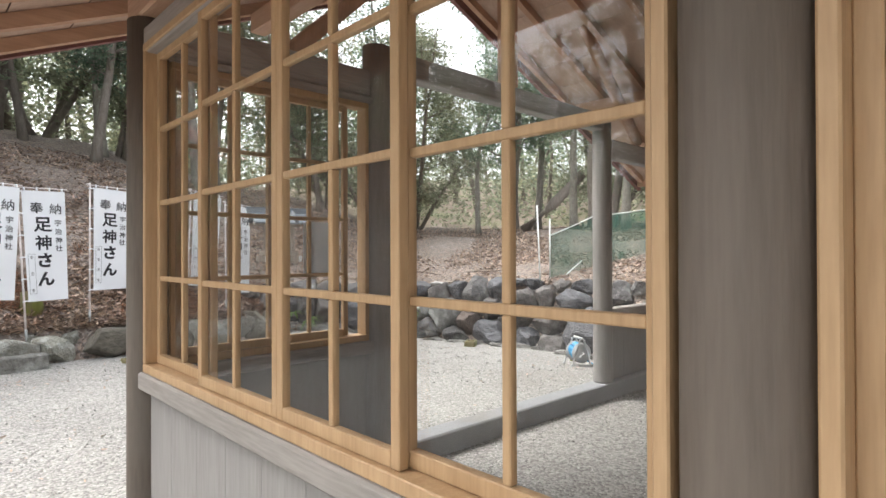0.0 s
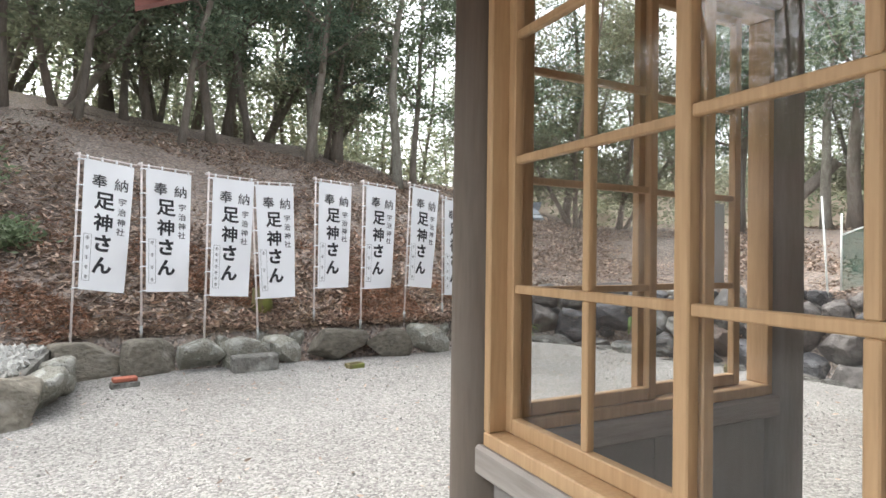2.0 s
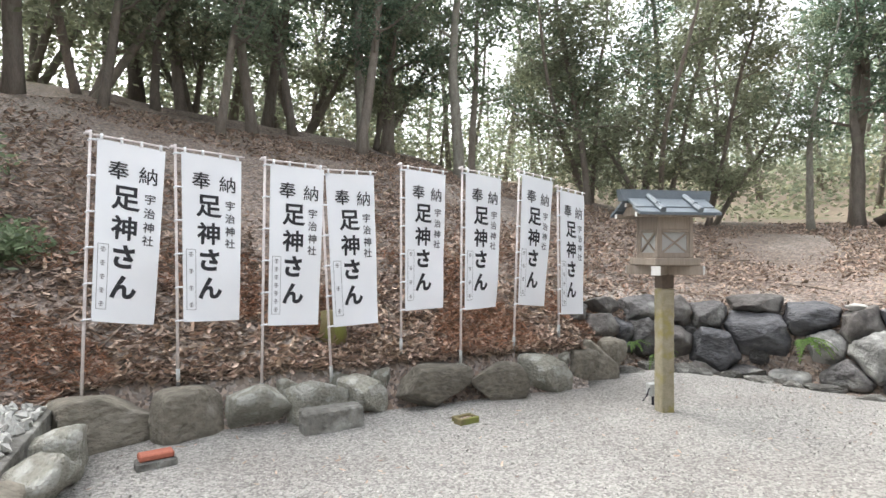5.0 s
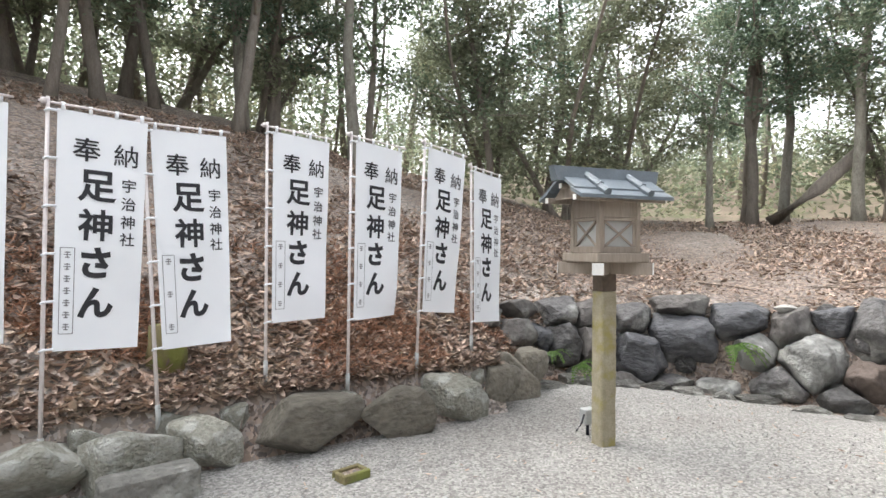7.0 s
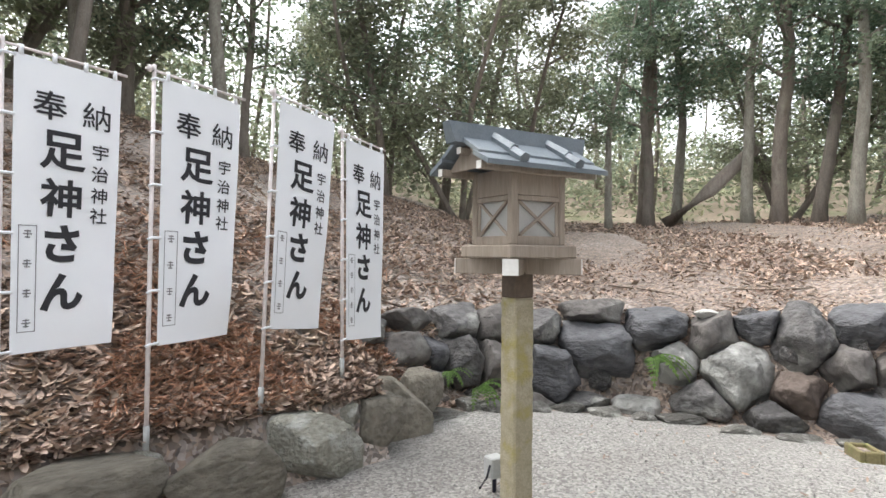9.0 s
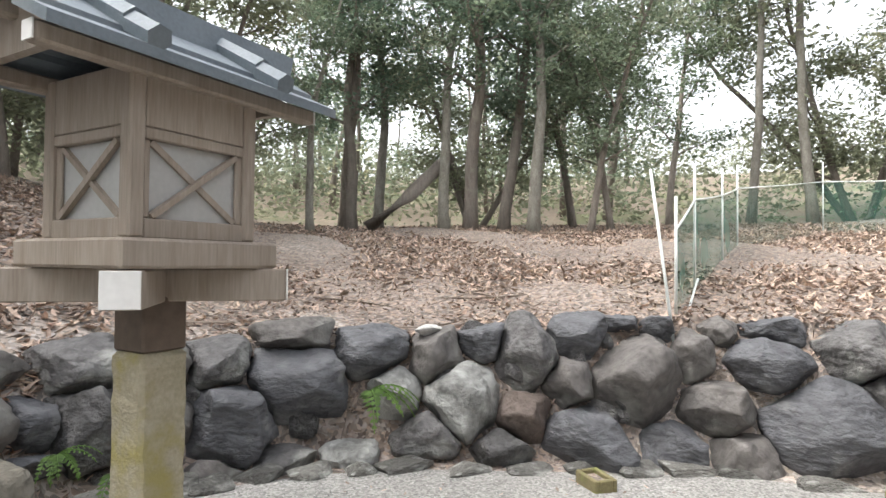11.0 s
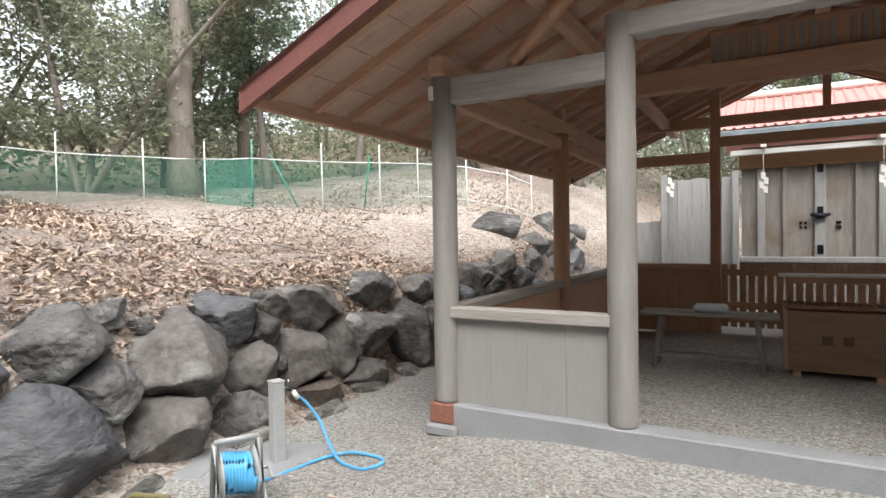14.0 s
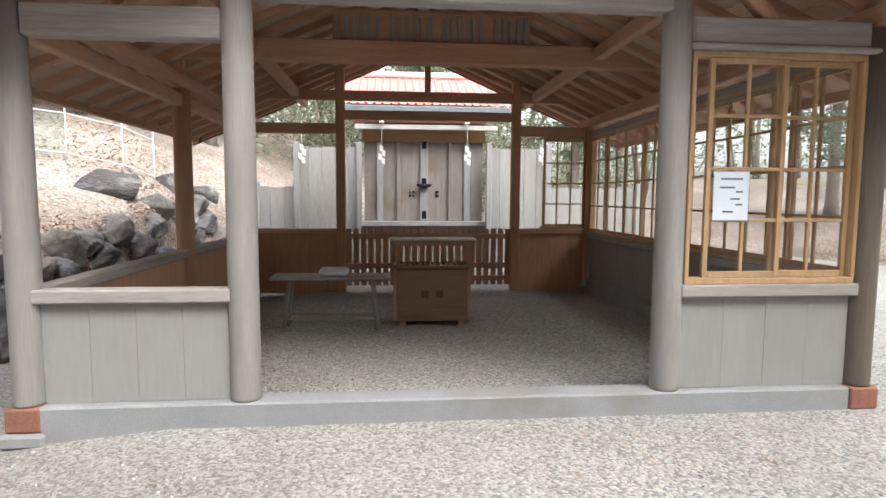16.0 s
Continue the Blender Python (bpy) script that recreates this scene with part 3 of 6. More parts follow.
def sash(name, along, a0, a1, plane, z=ROWS_Z, mat=SASH_WOOD, cols=2, parent=None):
    """A glazed sash between a0 and a1 along 'x' or 'y', in the plane given."""
    s = thing(name, "pale cypress sliding sash with eight glass panes", "window", "sliding sashes", "structure") if parent is None else parent

    def piece(nm, p0, p1, z0, z1, half, m=mat):
        if along == "x":
            return box(nm, p0, p1, plane - half, plane + half, z0, z1, m, s, bevel=0.003)
        return box(nm, plane - half, plane + half, p0, p1, z0, z1, m, s, bevel=0.003)
    lo, hi = min(a0, a1), max(a0, a1)
    w = 0.036
    piece("stile", lo, lo + w, z[0], z[-1], 0.016)
    piece("stile", hi - w, hi, z[0], z[-1], 0.016)
    piece("bottom_rail", lo + w + 0.0005, hi - w - 0.0005, z[0], z[1], 0.0155)
    piece("top_rail", lo + w + 0.0005, hi - w - 0.0005, z[-2], z[-1], 0.0155)
    for q in z[2:-2]:
        piece("muntin", lo + w + 0.0005, hi - w - 0.0005, q - 0.012, q + 0.012, 0.012)
    for c in range(1, cols):
        mid = lo + (hi - lo) * c / cols
        for k in range(1, len(z) - 2):
            piece("muntin", mid - 0.012, mid + 0.012, z[k] + (0.0005 if k == 1 else 0.0125), z[k + 1] - (0.0005 if k == len(z) - 3 else 0.0125), 0.0125)
    for c in range(cols):
        p0, p1 = lo + w + (hi - lo - 2 * w) * c / cols + 0.004, lo + w + (hi - lo - 2 * w) * (c + 1) / cols - 0.004
        for k in range(1, len(z) - 2):
            q = [(p0, z[k]), (p1, z[k]), (p1, z[k + 1]), (p0, z[k + 1])]
            v = [(a, plane, b) if along == "x" else (plane, a, b) for a, b in q]
            g = part("pane", mesh_from("pane", v, [(0, 1, 2, 3)], GLASS), GLASS, s)
            g.visible_shadow = False
    return s


def frame_y(name, y0, y1, x):
    f = thing(name, "pale cypress window frame set between the posts", "window frame", kind="structure")
    box("sill", x - 0.055, x + 0.055, y0, y1, 0.921, 0.963, SASH_WOOD, f, bevel=0.004)
    box("head", x - 0.055, x + 0.055, y0, y1, 2.532, 2.57, SASH_WOOD, f, bevel=0.004)
    for a in (y0, y1 - 0.03):
        box("jamb", x - 0.054, x + 0.054, a, a + 0.03, 0.9635, 2.5315, SASH_WOOD, f, bevel=0.004)


frame_y("window_1", 1.462, 4.18, XW)
for i, (a, b) in enumerate(((3.46, 4.15), (2.8085, 3.50), (2.165, 2.8075), (1.494, 2.21))):
    sash("sash", "y", a, b, XW + (-0.019 if i in (1, 2) else 0.019))
frame_y("window_2", -1.53, 1.258, XW)
for i, (a, b) in enumerate(((0.52, 1.228), (-0.1345, 0.55), (-0.84, -0.1355), (-1.5, -0.81))):
    sash("sash", "y", a, b, XW + (-0.019 if i in (1, 2) else 0.019))
f3 = thing("window_3", "pale cypress window frame in the front bay", "window frame", kind="structure")
box("sill", XW + 0.1, XI0 - 0.1, YF - 0.05, YF + 0.05, 0.921, 0.963, SASH_WOOD, f3, bevel=0.004)
box("head", XW + 0.1, XI0 - 0.1, YF - 0.05, YF + 0.05, 2.495, 2.533, SASH_WOOD, f3, bevel=0.004)
for a in (XW + 0.095, XI0 - 0.13):
    box("jamb", a, a + 0.03, YF - 0.05, YF + 0.05, 0.9635, 2.4945, SASH_WOOD, f3, bevel=0.004)
Z3 = (0.965, 1.01, 1.375, 1.735, 2.10, 2.455, 2.493)
sash("sash", "x", 2.17, 2.745, YF + 0.02, Z3)
sash("sash", "x", 1.63, 2.225, YF - 0.02, Z3)
f4 = thing("window_4", "pale window frame in the back bay", "window frame", kind="structure")
for z0, z1 in ((0.992, 1.03), (2.52, 2.558)):
    box("rail", XW + 0.09, 2.36, YB - 0.04, YB + 0.04, z0, z1, SASH_WOOD, f4, bevel=0.004)
sash("sash", "x", XW + 0.095, 2.33, YB, (1.032, 1.07, 1.42, 1.77, 2.12, 2.48, 2.518), cols=3)


# ---- stones ----
def soft_over(x, k):
    """How far a point stands over a plane, eased so that the cut leaves a blunt edge."""
    return 0.0 if x < -k else (x if x > k else (x + k) ** 2 / (4 * k))


def rock_mesh(name, seed, mat, rough=0.12, cuts=13, square=3.5):
    """An uneven boulder about one unit across with broken flat faces and blunt edges."""
    rnd = random.Random(seed)
    bm = bmesh.new()
    bmesh.ops.create_icosphere(bm, subdivisions=4, radius=0.5)
    planes = []
    for _ in range(cuts):
        d = Vector((rnd.gauss(0, 1), rnd.gauss(0, 0.8), rnd.gauss(0, 1))).normalized()
        planes.append((d, rnd.uniform(0.27, 0.43)))
    o = Vector((rnd.uniform(0, 90), rnd.uniform(0, 90), rnd.uniform(0, 90)))
    for v in bm.verts:
        p = v.co.copy()
        q = (abs(p.x) ** square + abs(p.y) ** square + abs(p.z) ** square) ** (1 / square)
        p = p * (0.5 / q) * 0.96
        for d, h in planes:
            p -= d * soft_over(p.dot(d) - h, 0.02)
        n1, n2 = noise.noise(p * 2.4 + o), noise.noise(p * 8.0 + o)
        n3 = abs(noise.noise(p * 4.2 + o * 2))
        v.co = p * (1 + rough * n1 + rough * 0.35 * n2 - rough * 0.55 * n3)
    me = bpy.data.meshes.new(name)
    bm.to_mesh(me)
    bm.free()
    me.materials.append(mat)
    me.polygons.foreach_set("use_smooth", [True] * len(me.polygons))
    return me


WALL_ROCKS = [rock_mesh("stone", 10 + i, ROCK) for i in range(12)]
KERB_ROCKS = [rock_mesh("kerb_stone", 40 + i, KERB_ROCK, 0.10, 8, 4.5) for i in range(8)]
KERB_DARK_BLOCKS = [rock_mesh("kerb_stone", 60 + i, KERB_BROWN, 0.07, 4, 8.0) for i in range(5)]
KERB_PALE_BLOCKS = [rock_mesh("kerb_stone", 70 + i, KERB_PALE, 0.09, 5, 7.0) for i in range(4)]
rock_rng = random.Random(5)


def lay_stone(parent, name, meshes, x, y, w, h, depth=None, lift=0.0, spin=25, z=None):
    ob = new(name, meshes[rock_rng.randrange(len(meshes))])
    ob.parent = parent
    away = math.degrees(math.atan2(y - CY, x - CX)) - 90
    d = depth or 0.85 * min(w, h) + 0.12
    ob.matrix_world = pose(x, y, (bank_height(x, y) if z is None else z) + lift, 0, rock_rng.uniform(-spin, spin), away + rock_rng.uniform(-12, 12)) @ Matrix.Diagonal((w * 1.33, d * 1.1, h * 1.33, 1))
    return ob


stone_wall = thing("stone_wall", "dry retaining wall of large dark rounded boulders below the bank", "stone wall", kind="structure")
# bearing from the yard's middle (degrees clockwise from +y), height of the middle, width, height
STONES_NORTH = [(17.1, 0.77, 0.65, 0.3), (19.4, 0.58, 0.98, 0.43), (20.9, 0.81, 0.9, 0.23), (22.5, 0.26, 0.56, 0.17), (22.7, 0.47, 0.42, 0.38), (25.5, 0.76, 0.69, 0.41), (25.6, 0.39, 0.67, 0.56), (28.6, 0.34, 0.79, 0.52), (29.0, 0.74, 0.76, 0.46), (31.4, -0.08, 0.61, 0.26), (32.9, 0.69, 0.66, 0.43), (33.2, 0.24, 0.86, 0.67), (35.6, -0.1, 0.73, 0.31), (37.7, 0.44, 1.1, 0.68), (38.3, 0.86, 0.96, 0.25), (40.4, -0.13, 0.62, 0.32), (42.9, 0.71, 0.9, 0.47), (44.0, 0.35, 0.51, 0.44), (45.6, 0.02, 0.65, 0.34), (47.1, 0.66, 0.51, 0.49), (48.5, 0.31, 0.78, 0.67), (50.5, -0.09, 0.74, 0.32)]
STONES_MIDDLE = [(50.7, 0.78, 0.44, 0.33), (52.6, 0.18, 0.49, 0.44), (53.8, 0.68, 0.59, 0.75), (56.6, 0.44, 0.44, 0.44), (57.2, 0.01, 0.82, 0.62), (58.0, 0.82, 0.5, 0.44), (61.6, 0.49, 0.77, 0.91), (61.8, 0.95, 0.38, 0.14), (63.4, -0.07, 0.51, 0.47), (64.5, 0.9, 0.36, 0.2), (66.7, 0.67, 0.35, 0.54), (67.6, 0.28, 0.61, 0.54), (68.5, -0.12, 0.59, 0.47), (69.2, 0.9, 0.33, 0.25), (72.1, 0.65, 0.88, 0.45), (73.1, 0.91, 0.61, 0.24), (75.7, 0.14, 1.12, 0.77), (78.6, 0.76, 0.73, 0.52), (80.6, 0.41, 0.44, 0.46), (82.9, 0.91, 0.31, 0.2)]
STONES_SOUTH = [(84.6, 0.03, 0.71, 0.56), (87.4, 0.49, 0.92, 0.89), (92.1, -0.09, 0.63, 0.44), (93.9, 0.75, 0.69, 0.56), (94.7, 0.29, 0.54, 0.5), (96.6, 0.61, 0.47, 0.37), (98.8, 0.85, 0.29, 0.29), (101.3, 0.27, 0.64, 0.62), (102.1, -0.12, 0.66, 0.39), (104.2, 0.76, 0.8, 0.56), (106.8, 0.31, 0.39, 0.65), (110.2, -0.12, 0.77, 0.45), (112.4, 0.34, 0.6, 0.6), (114.2, 0.82, 1.1, 0.46), (116.6, -0.22, 0.47, 0.19), (119.1, 0.27, 0.73, 0.99), (121.7, 0.79, 0.55, 0.45)]
STONES_BACK = [(127.1, 0.57, 0.6, 0.28), (128.7, 0.54, 0.6, 0.33), (130.7, 0.79, 0.75, 0.5), (133.4, 0.86, 0.65, 0.36), (135.1, 0.62, 0.65, 0.37), (137.0, 0.93, 0.8, 0.55), (140.5, 0.69, 0.8, 0.49), (142.6, 1.0, 0.75, 0.43), (144.5, 1.3, 0.75, 0.45), (146.7, 1.25, 0.75, 0.5), (147.5, 0.95, 0.85, 0.55), (149.4, 0.6, 0.9, 0.6), (150.8, 1.3, 0.9, 0.6), (151.8, 0.95, 0.9, 0.58), (153.5, 0.5, 0.9, 0.6), (124.5, 0.75, 0.6, 0.4), (124.3, 0.3, 0.6, 0.55), (127.5, 0.15, 0.7, 0.5), (132.0, 0.2, 0.8, 0.5), (137.0, 0.3, 0.8, 0.5), (143.0, 0.3, 0.8, 0.55)]
PALE_STONE = material("whitish_stone", (0.62, 0.61, 0.58), (0.45, 0.44, 0.41), 0.85, 5, 20, 0.6, relief=0.04)
LICHEN_STONE = material("lichen_grey_rock", (0.27, 0.27, 0.255), (0.13, 0.13, 0.122), 0.85, 7, 22, 0.8, stain=(0.40, 0.40, 0.38), stain_at=0.52, relief=0.04)
BROWN_STONE = material("reddish_brown_rock", (0.15, 0.118, 0.10), (0.08, 0.062, 0.053), 0.82, 5, 15, 0.8, relief=0.04)
PLAIN_STONES = [ROCK, material("warm_grey_rock", (0.165, 0.152, 0.142), (0.075, 0.069, 0.064), 0.78, 4, 14, 0.8, stain=(0.25, 0.245, 0.225), stain_at=0.63, relief=0.04),
                material("blue_grey_rock", (0.125, 0.127, 0.135), (0.06, 0.06, 0.065), 0.7, 4, 11, 0.9, (1, 1, 2.0), stain=(0.22, 0.22, 0.22), stain_at=0.66, relief=0.05)]
SPECIAL_STONES = {(48.5, 0.31): LICHEN_STONE, (44.0, 0.35): LICHEN_STONE, (52.6, 0.18): BROWN_STONE, (40.4, -0.13): LICHEN_STONE, (102.1, -0.12): BROWN_STONE}


def wall_point(bearing, z):
    """A point on the leaning face of the wall, with its bearing's angle from +x."""
    a = radians(90 - bearing)
    r = edge_radius(a) + 0.25 + 0.6 * (z + 0.19) / 1.19
    return Vector((CX + r * math.cos(a), CY + r * math.sin(a), z)), a


def wall_boulder(row, rows, seed):
    """A boulder that fills its room between its neighbours: a blunt block pressed flat where it meets them."""
    bearing, z, w, h = row
    rnd = random.Random(seed)
    mid, a = wall_point(bearing, z)
    along = (wall_point(bearing - 2, z)[0] - wall_point(bearing + 2, z)[0]).normalized()
    outward = Vector((along.y, -along.x, 0.0))
    if outward.dot(Vector((math.cos(a), math.sin(a), 0))) > 0:
        outward = -outward
    outward = (outward + Vector((0, 0, 0.42))).normalized()
    up = outward.cross(along).normalized()
    if up.z < 0:
        up = -up
    depth = 0.42 * min(w, h) + 0.13
    cuts = []
    for other in rows:
        if other is row or abs(other[0] - bearing) > 18:
            continue
        to = wall_point(other[0], other[1])[0] - mid
        x, y = to.dot(along), to.dot(up)
        far = math.hypot(x, y)
        if far > 1.5 or far < 0.02:
            continue
        own = 1 / math.hypot(x / far / (w / 2), y / far / (h / 2))
        its = 1 / math.hypot(x / far / (other[2] / 2), y / far / (other[3] / 2))
        cuts.append((Vector((x / far, 0.12, y / far)).normalized(), far * own / (own + its) - 0.006))
    facets = []
    for _ in range(9):
        d = Vector((rnd.gauss(0, 0.75), 0.7, rnd.gauss(0.1, 0.75))).normalized()
        reach = math.sqrt((d.x * w / 2) ** 2 + (d.y * depth) ** 2 + (d.z * h / 2) ** 2)
        facets.append((d, reach * rnd.uniform(0.66, 0.92)))
    o = Vector((rnd.uniform(0, 90), rnd.uniform(0, 90), rnd.uniform(0, 90)))
    size = min(w, h)
    bm = bmesh.new()
    bmesh.ops.create_icosphere(bm, subdivisions=4, radius=1.0)
    for v in bm.verts:
        p = v.co
        q = (abs(p.x) ** 3 + abs(p.y) ** 2.6 + abs(p.z) ** 3) ** (1 / 3)
        p = Vector((p.x / q * w * 0.58, p.y / q * depth, p.z / q * h * 0.58))
        for d, far in facets:
            p -= d * soft_over(p.dot(d) - far, 0.012 * size)
        for d, far in cuts:
            p -= d * soft_over(p.dot(d) - far, 0.022)
        lump = size * (0.07 * noise.noise(p * (2.2 / size) + o) + 0.03 * noise.noise(p * (6.0 / size) + o)) - 0.10 * size * max(0.0, 0.16 - abs(noise.noise(p * (2.4 / size) + o * 2))) - 0.05 * size * abs(noise.noise(p * (5.0 / size) + o * 3)) + 0.010 * noise.noise(p * 19 + o) + 0.005 * noise.noise(p * 45 + o)
        p += p.normalized() * lump
        v.co = mid + along * p.x + outward * (p.y - 0.04) + up * p.z
    centre = mid.copy()
    for v in bm.verts:
        v.co -= centre
    mat = SPECIAL_STONES.get((bearing, z)) or PLAIN_STONES[rnd.choice((0, 0, 1, 1, 2))]
    ob = part("stone", bm, mat, stone_wall, smooth=True)
    ob.location = centre
    return ob


STONE_ROWS = STONES_NORTH + STONES_MIDDLE + STONES_SOUTH + STONES_BACK
for i, row in enumerate(STONE_ROWS):
    wall_boulder(row, STONE_ROWS, 300 + i)
for x, y, w, h in ((9.23, -5.04, 0.6, 0.68), (9.62, -6.57, 0.62, 0.5), (9.95, -5.27, 0.56, 0.56), (9.3, -4.3, 0.6, 0.6)):
    lay_stone(stone_wall, "stone", WALL_ROCKS, x, y, w, h)
lay_stone(stone_wall, "stone", WALL_ROCKS, 9.85, -2.4, 1.15, 0.5, 0.7, 0.12, 4)
PALE_ROCK = rock_mesh("pale_stone", 99, PALE_STONE)
top, _a = wall_point(47.0, 0.88)
lay_stone(stone_wall, "pale_stone", [PALE_ROCK], top.x, top.y, 0.26, 0.12, 0.16, 0, 4, 0.87)
# small filling stones and the flat stones along the foot
for i in range(46):
    k = rock_rng.uniform(0, len(EDGE[4:18]) - 1.001)
    (x0, y0), (x1, y1) = EDGE[4:18][int(k)], EDGE[4:18][int(k) + 1]
    f = k - int(k)
    x, y = x0 + (x1 - x0) * f, y0 + (y1 - y0) * f
    r = math.hypot(x - CX, y - CY)
    z = rock_rng.uniform(-0.1, 0.8)
    grow = 1 + (0.36 + 0.6 * (z + 0.19) / 1.19) / r
    lay_stone(stone_wall, "filling_stone", WALL_ROCKS, CX + (x - CX) * grow, CY + (y - CY) * grow, rock_rng.uniform(0.14, 0.26), rock_rng.uniform(0.14, 0.24), z=z)
for i in range(24):
    k = i / 24 * (len(EDGE[4:17]) - 1.001)
    (x0, y0), (x1, y1) = EDGE[4:17][int(k)], EDGE[4:17][int(k) + 1]
    f = k - int(k)
    x, y = x0 + (x1 - x0) * f, y0 + (y1 - y0) * f
    r = math.hypot(x - CX, y - CY)
    shrink = 1 + rock_rng.uniform(0.0, 0.14) / r
    lay_stone(stone_wall, "foot_stone", KERB_ROCKS, CX + (x - CX) * shrink, CY + (y - CY) * shrink, rock_rng.uniform(0.25, 0.5), rock_rng.uniform(0.1, 0.18), 0.25, -0.01, 6)

kerb = thing("stone_kerb", "row of squarish grey kerb stones edging the leafy bank", "kerb", kind="structure")
KERB_ROW = [(-0.1, 10.6, 0.80, 0.43), (0.58, 10.62, 0.67, 0.44), (1.14, 10.64, 0.52, 0.40), (1.66, 10.66, 0.52, 0.41), (2.14, 10.66, 0.45, 0.36), (2.85, 10.68, 0.85, 0.45), (3.66, 10.7, 0.66, 0.42), (4.34, 10.68, 0.62, 0.44),
            (4.9, 10.85, 0.42, 0.46), (5.3, 11.05, 0.55, 0.55), (5.65, 11.2, 0.42, 0.5)]
for x, y, w, h in KERB_ROW:
    pale = 0.9 < x < 2.3 or 4.0 < x < 4.6
    lay_stone(kerb, "kerb_stone", KERB_PALE_BLOCKS if pale else KERB_DARK_BLOCKS, x, y, w * 0.86, h * 0.86, 0.4, 0, 5, 0.17)
    if rock_rng.random() < 0.8:
        lay_stone(kerb, "filling_stone", KERB_PALE_BLOCKS, x + w * 0.5, y + 0.12, 0.16, 0.14, 0.14, 0, 25, 0.3)
bed = thing("pebble_bed_edging", "big squared edging stones round a bed of white pebbles", "kerb", kind="structure")
for x, y, w, h, turn in ((-0.62, 8.62, 0.72, 0.46, 4), (-0.36, 9.25, 0.75, 0.42, 85), (-0.38, 9.95, 0.62, 0.40, 92), (-1.35, 8.66, 0.7, 0.42, -3), (-2.1, 8.62, 0.75, 0.4, 2)):
    ob = new("edging_stone", (KERB_PALE_BLOCKS if abs(turn) > 50 else KERB_DARK_BLOCKS)[rock_rng.randrange(4)])
    ob.parent = bed
    ob.matrix_world = pose(x, y, 0.17, 0, 3, turn) @ Matrix.Diagonal((w * 1.08, 0.44, h * 1.1, 1))


def scatter_mesh(name, items, mat, shape):
    """Many small pieces in one mesh: items are (matrix) and shape gives verts and faces."""
    sv, sf = shape
    sv = np.array([(*v, 1.0) for v in sv])
    verts, faces = [], []
    for m in items:
        base = len(verts)
        verts.extend((sv @ np.array(m).T)[:, :3].tolist())
        faces.extend([tuple(base + i for i in f) for f in sf])
    return mesh_from(name, verts, faces, mat)


OCTA = ([(0.5, 0, 0), (0, 0.5, 0), (-0.5, 0, 0), (0, -0.5, 0), (0, 0, 0.4), (0, 0, -0.4)], [(0, 1, 4), (1, 2, 4), (2, 3, 4), (3, 0, 4), (1, 0, 5), (2, 1, 5), (3, 2, 5), (0, 3, 5)])
peb = random.Random(3)
items = []
for _ in range(1500):
    x, y = peb.uniform(-2.4, -0.5), peb.uniform(8.7, 10.4)
    s = peb.uniform(0.06, 0.14)
    items.append(Matrix.LocRotScale((x, y, 0.385 + peb.uniform(0, 0.035)), Euler((peb.uniform(0, 6), peb.uniform(0, 6), peb.uniform(0, 6))), (s, s * 0.8, s * 0.7)))
tagged(new("white_pebbles", scatter_mesh("white_pebbles", items, PEBBLE, OCTA)), "bed of loose white pebbles behind edging stones", "pebbles", kind="stuff")
box("pebble_bed_base", -2.5, -0.45, 8.68, 10.5, 0.05, 0.375, KERB_ROCK, bed)

cut_block = thing("cut_stone_block", "long squared grey stone block lying against the kerb", "stone block", at=(1.72, 10.25, 0))
cut_block.rotation_euler.z = radians(6)
box("block", -0.28, 0.28, -0.1, 0.1, -0.02, 0.2, KERB_ROCK, cut_block, bevel=0.02)
red_brick = thing("red_brick", "broken red brick lying on the gravel", "brick", at=(0.3, 9.87, 0))
red_brick.rotation_euler.z = radians(12)
box("lower_brick", -0.14, 0.14, -0.07, 0.07, -0.02, 0.06, KERB_ROCK, red_brick, bevel=0.012)
box("upper_brick", -0.12, 0.12, -0.06, 0.06, 0.062, 0.11, material("brick_red", (0.45, 0.16, 0.10), (0.33, 0.10, 0.07), 0.85, 8, 60, 0.3), red_brick, "weathered red face", bevel=0.01)
MOSSY = material("mossy_wood", (0.22, 0.19, 0.09), (0.13, 0.11, 0.06), 0.9, 8, 50, 0.4, stain=(0.2, 0.22, 0.06), stain_at=0.55)
for x, y, turn, s in ((2.93, 9.94, 10, 0.85), (8.1, 8.3, 35, 1.05), (8.35, 6.2, 20, 1.0)):
    mb = thing("mossy_block", "small mossy hollow block on the gravel", "block", "mossy blocks", at=(x, y, yard_height(x, y)))
    mb.rotation_euler.z = radians(turn)
    for a, b, c, d in ((-0.13, 0.13, -0.09, -0.055), (-0.13, 0.13, 0.055, 0.09), (-0.13, -0.095, -0.054, 0.054), (0.095, 0.13, -0.054, 0.054)):
        box("side", a * s, b * s, c * s, d * s, -0.01, 0.1 if x > 5 else 0.055, MOSSY, mb, bevel=0.008)
    box("fill", -0.094 * s, 0.094 * s, -0.053 * s, 0.053 * s, -0.01, 0.07 if x > 5 else 0.035, LITTER, mb)


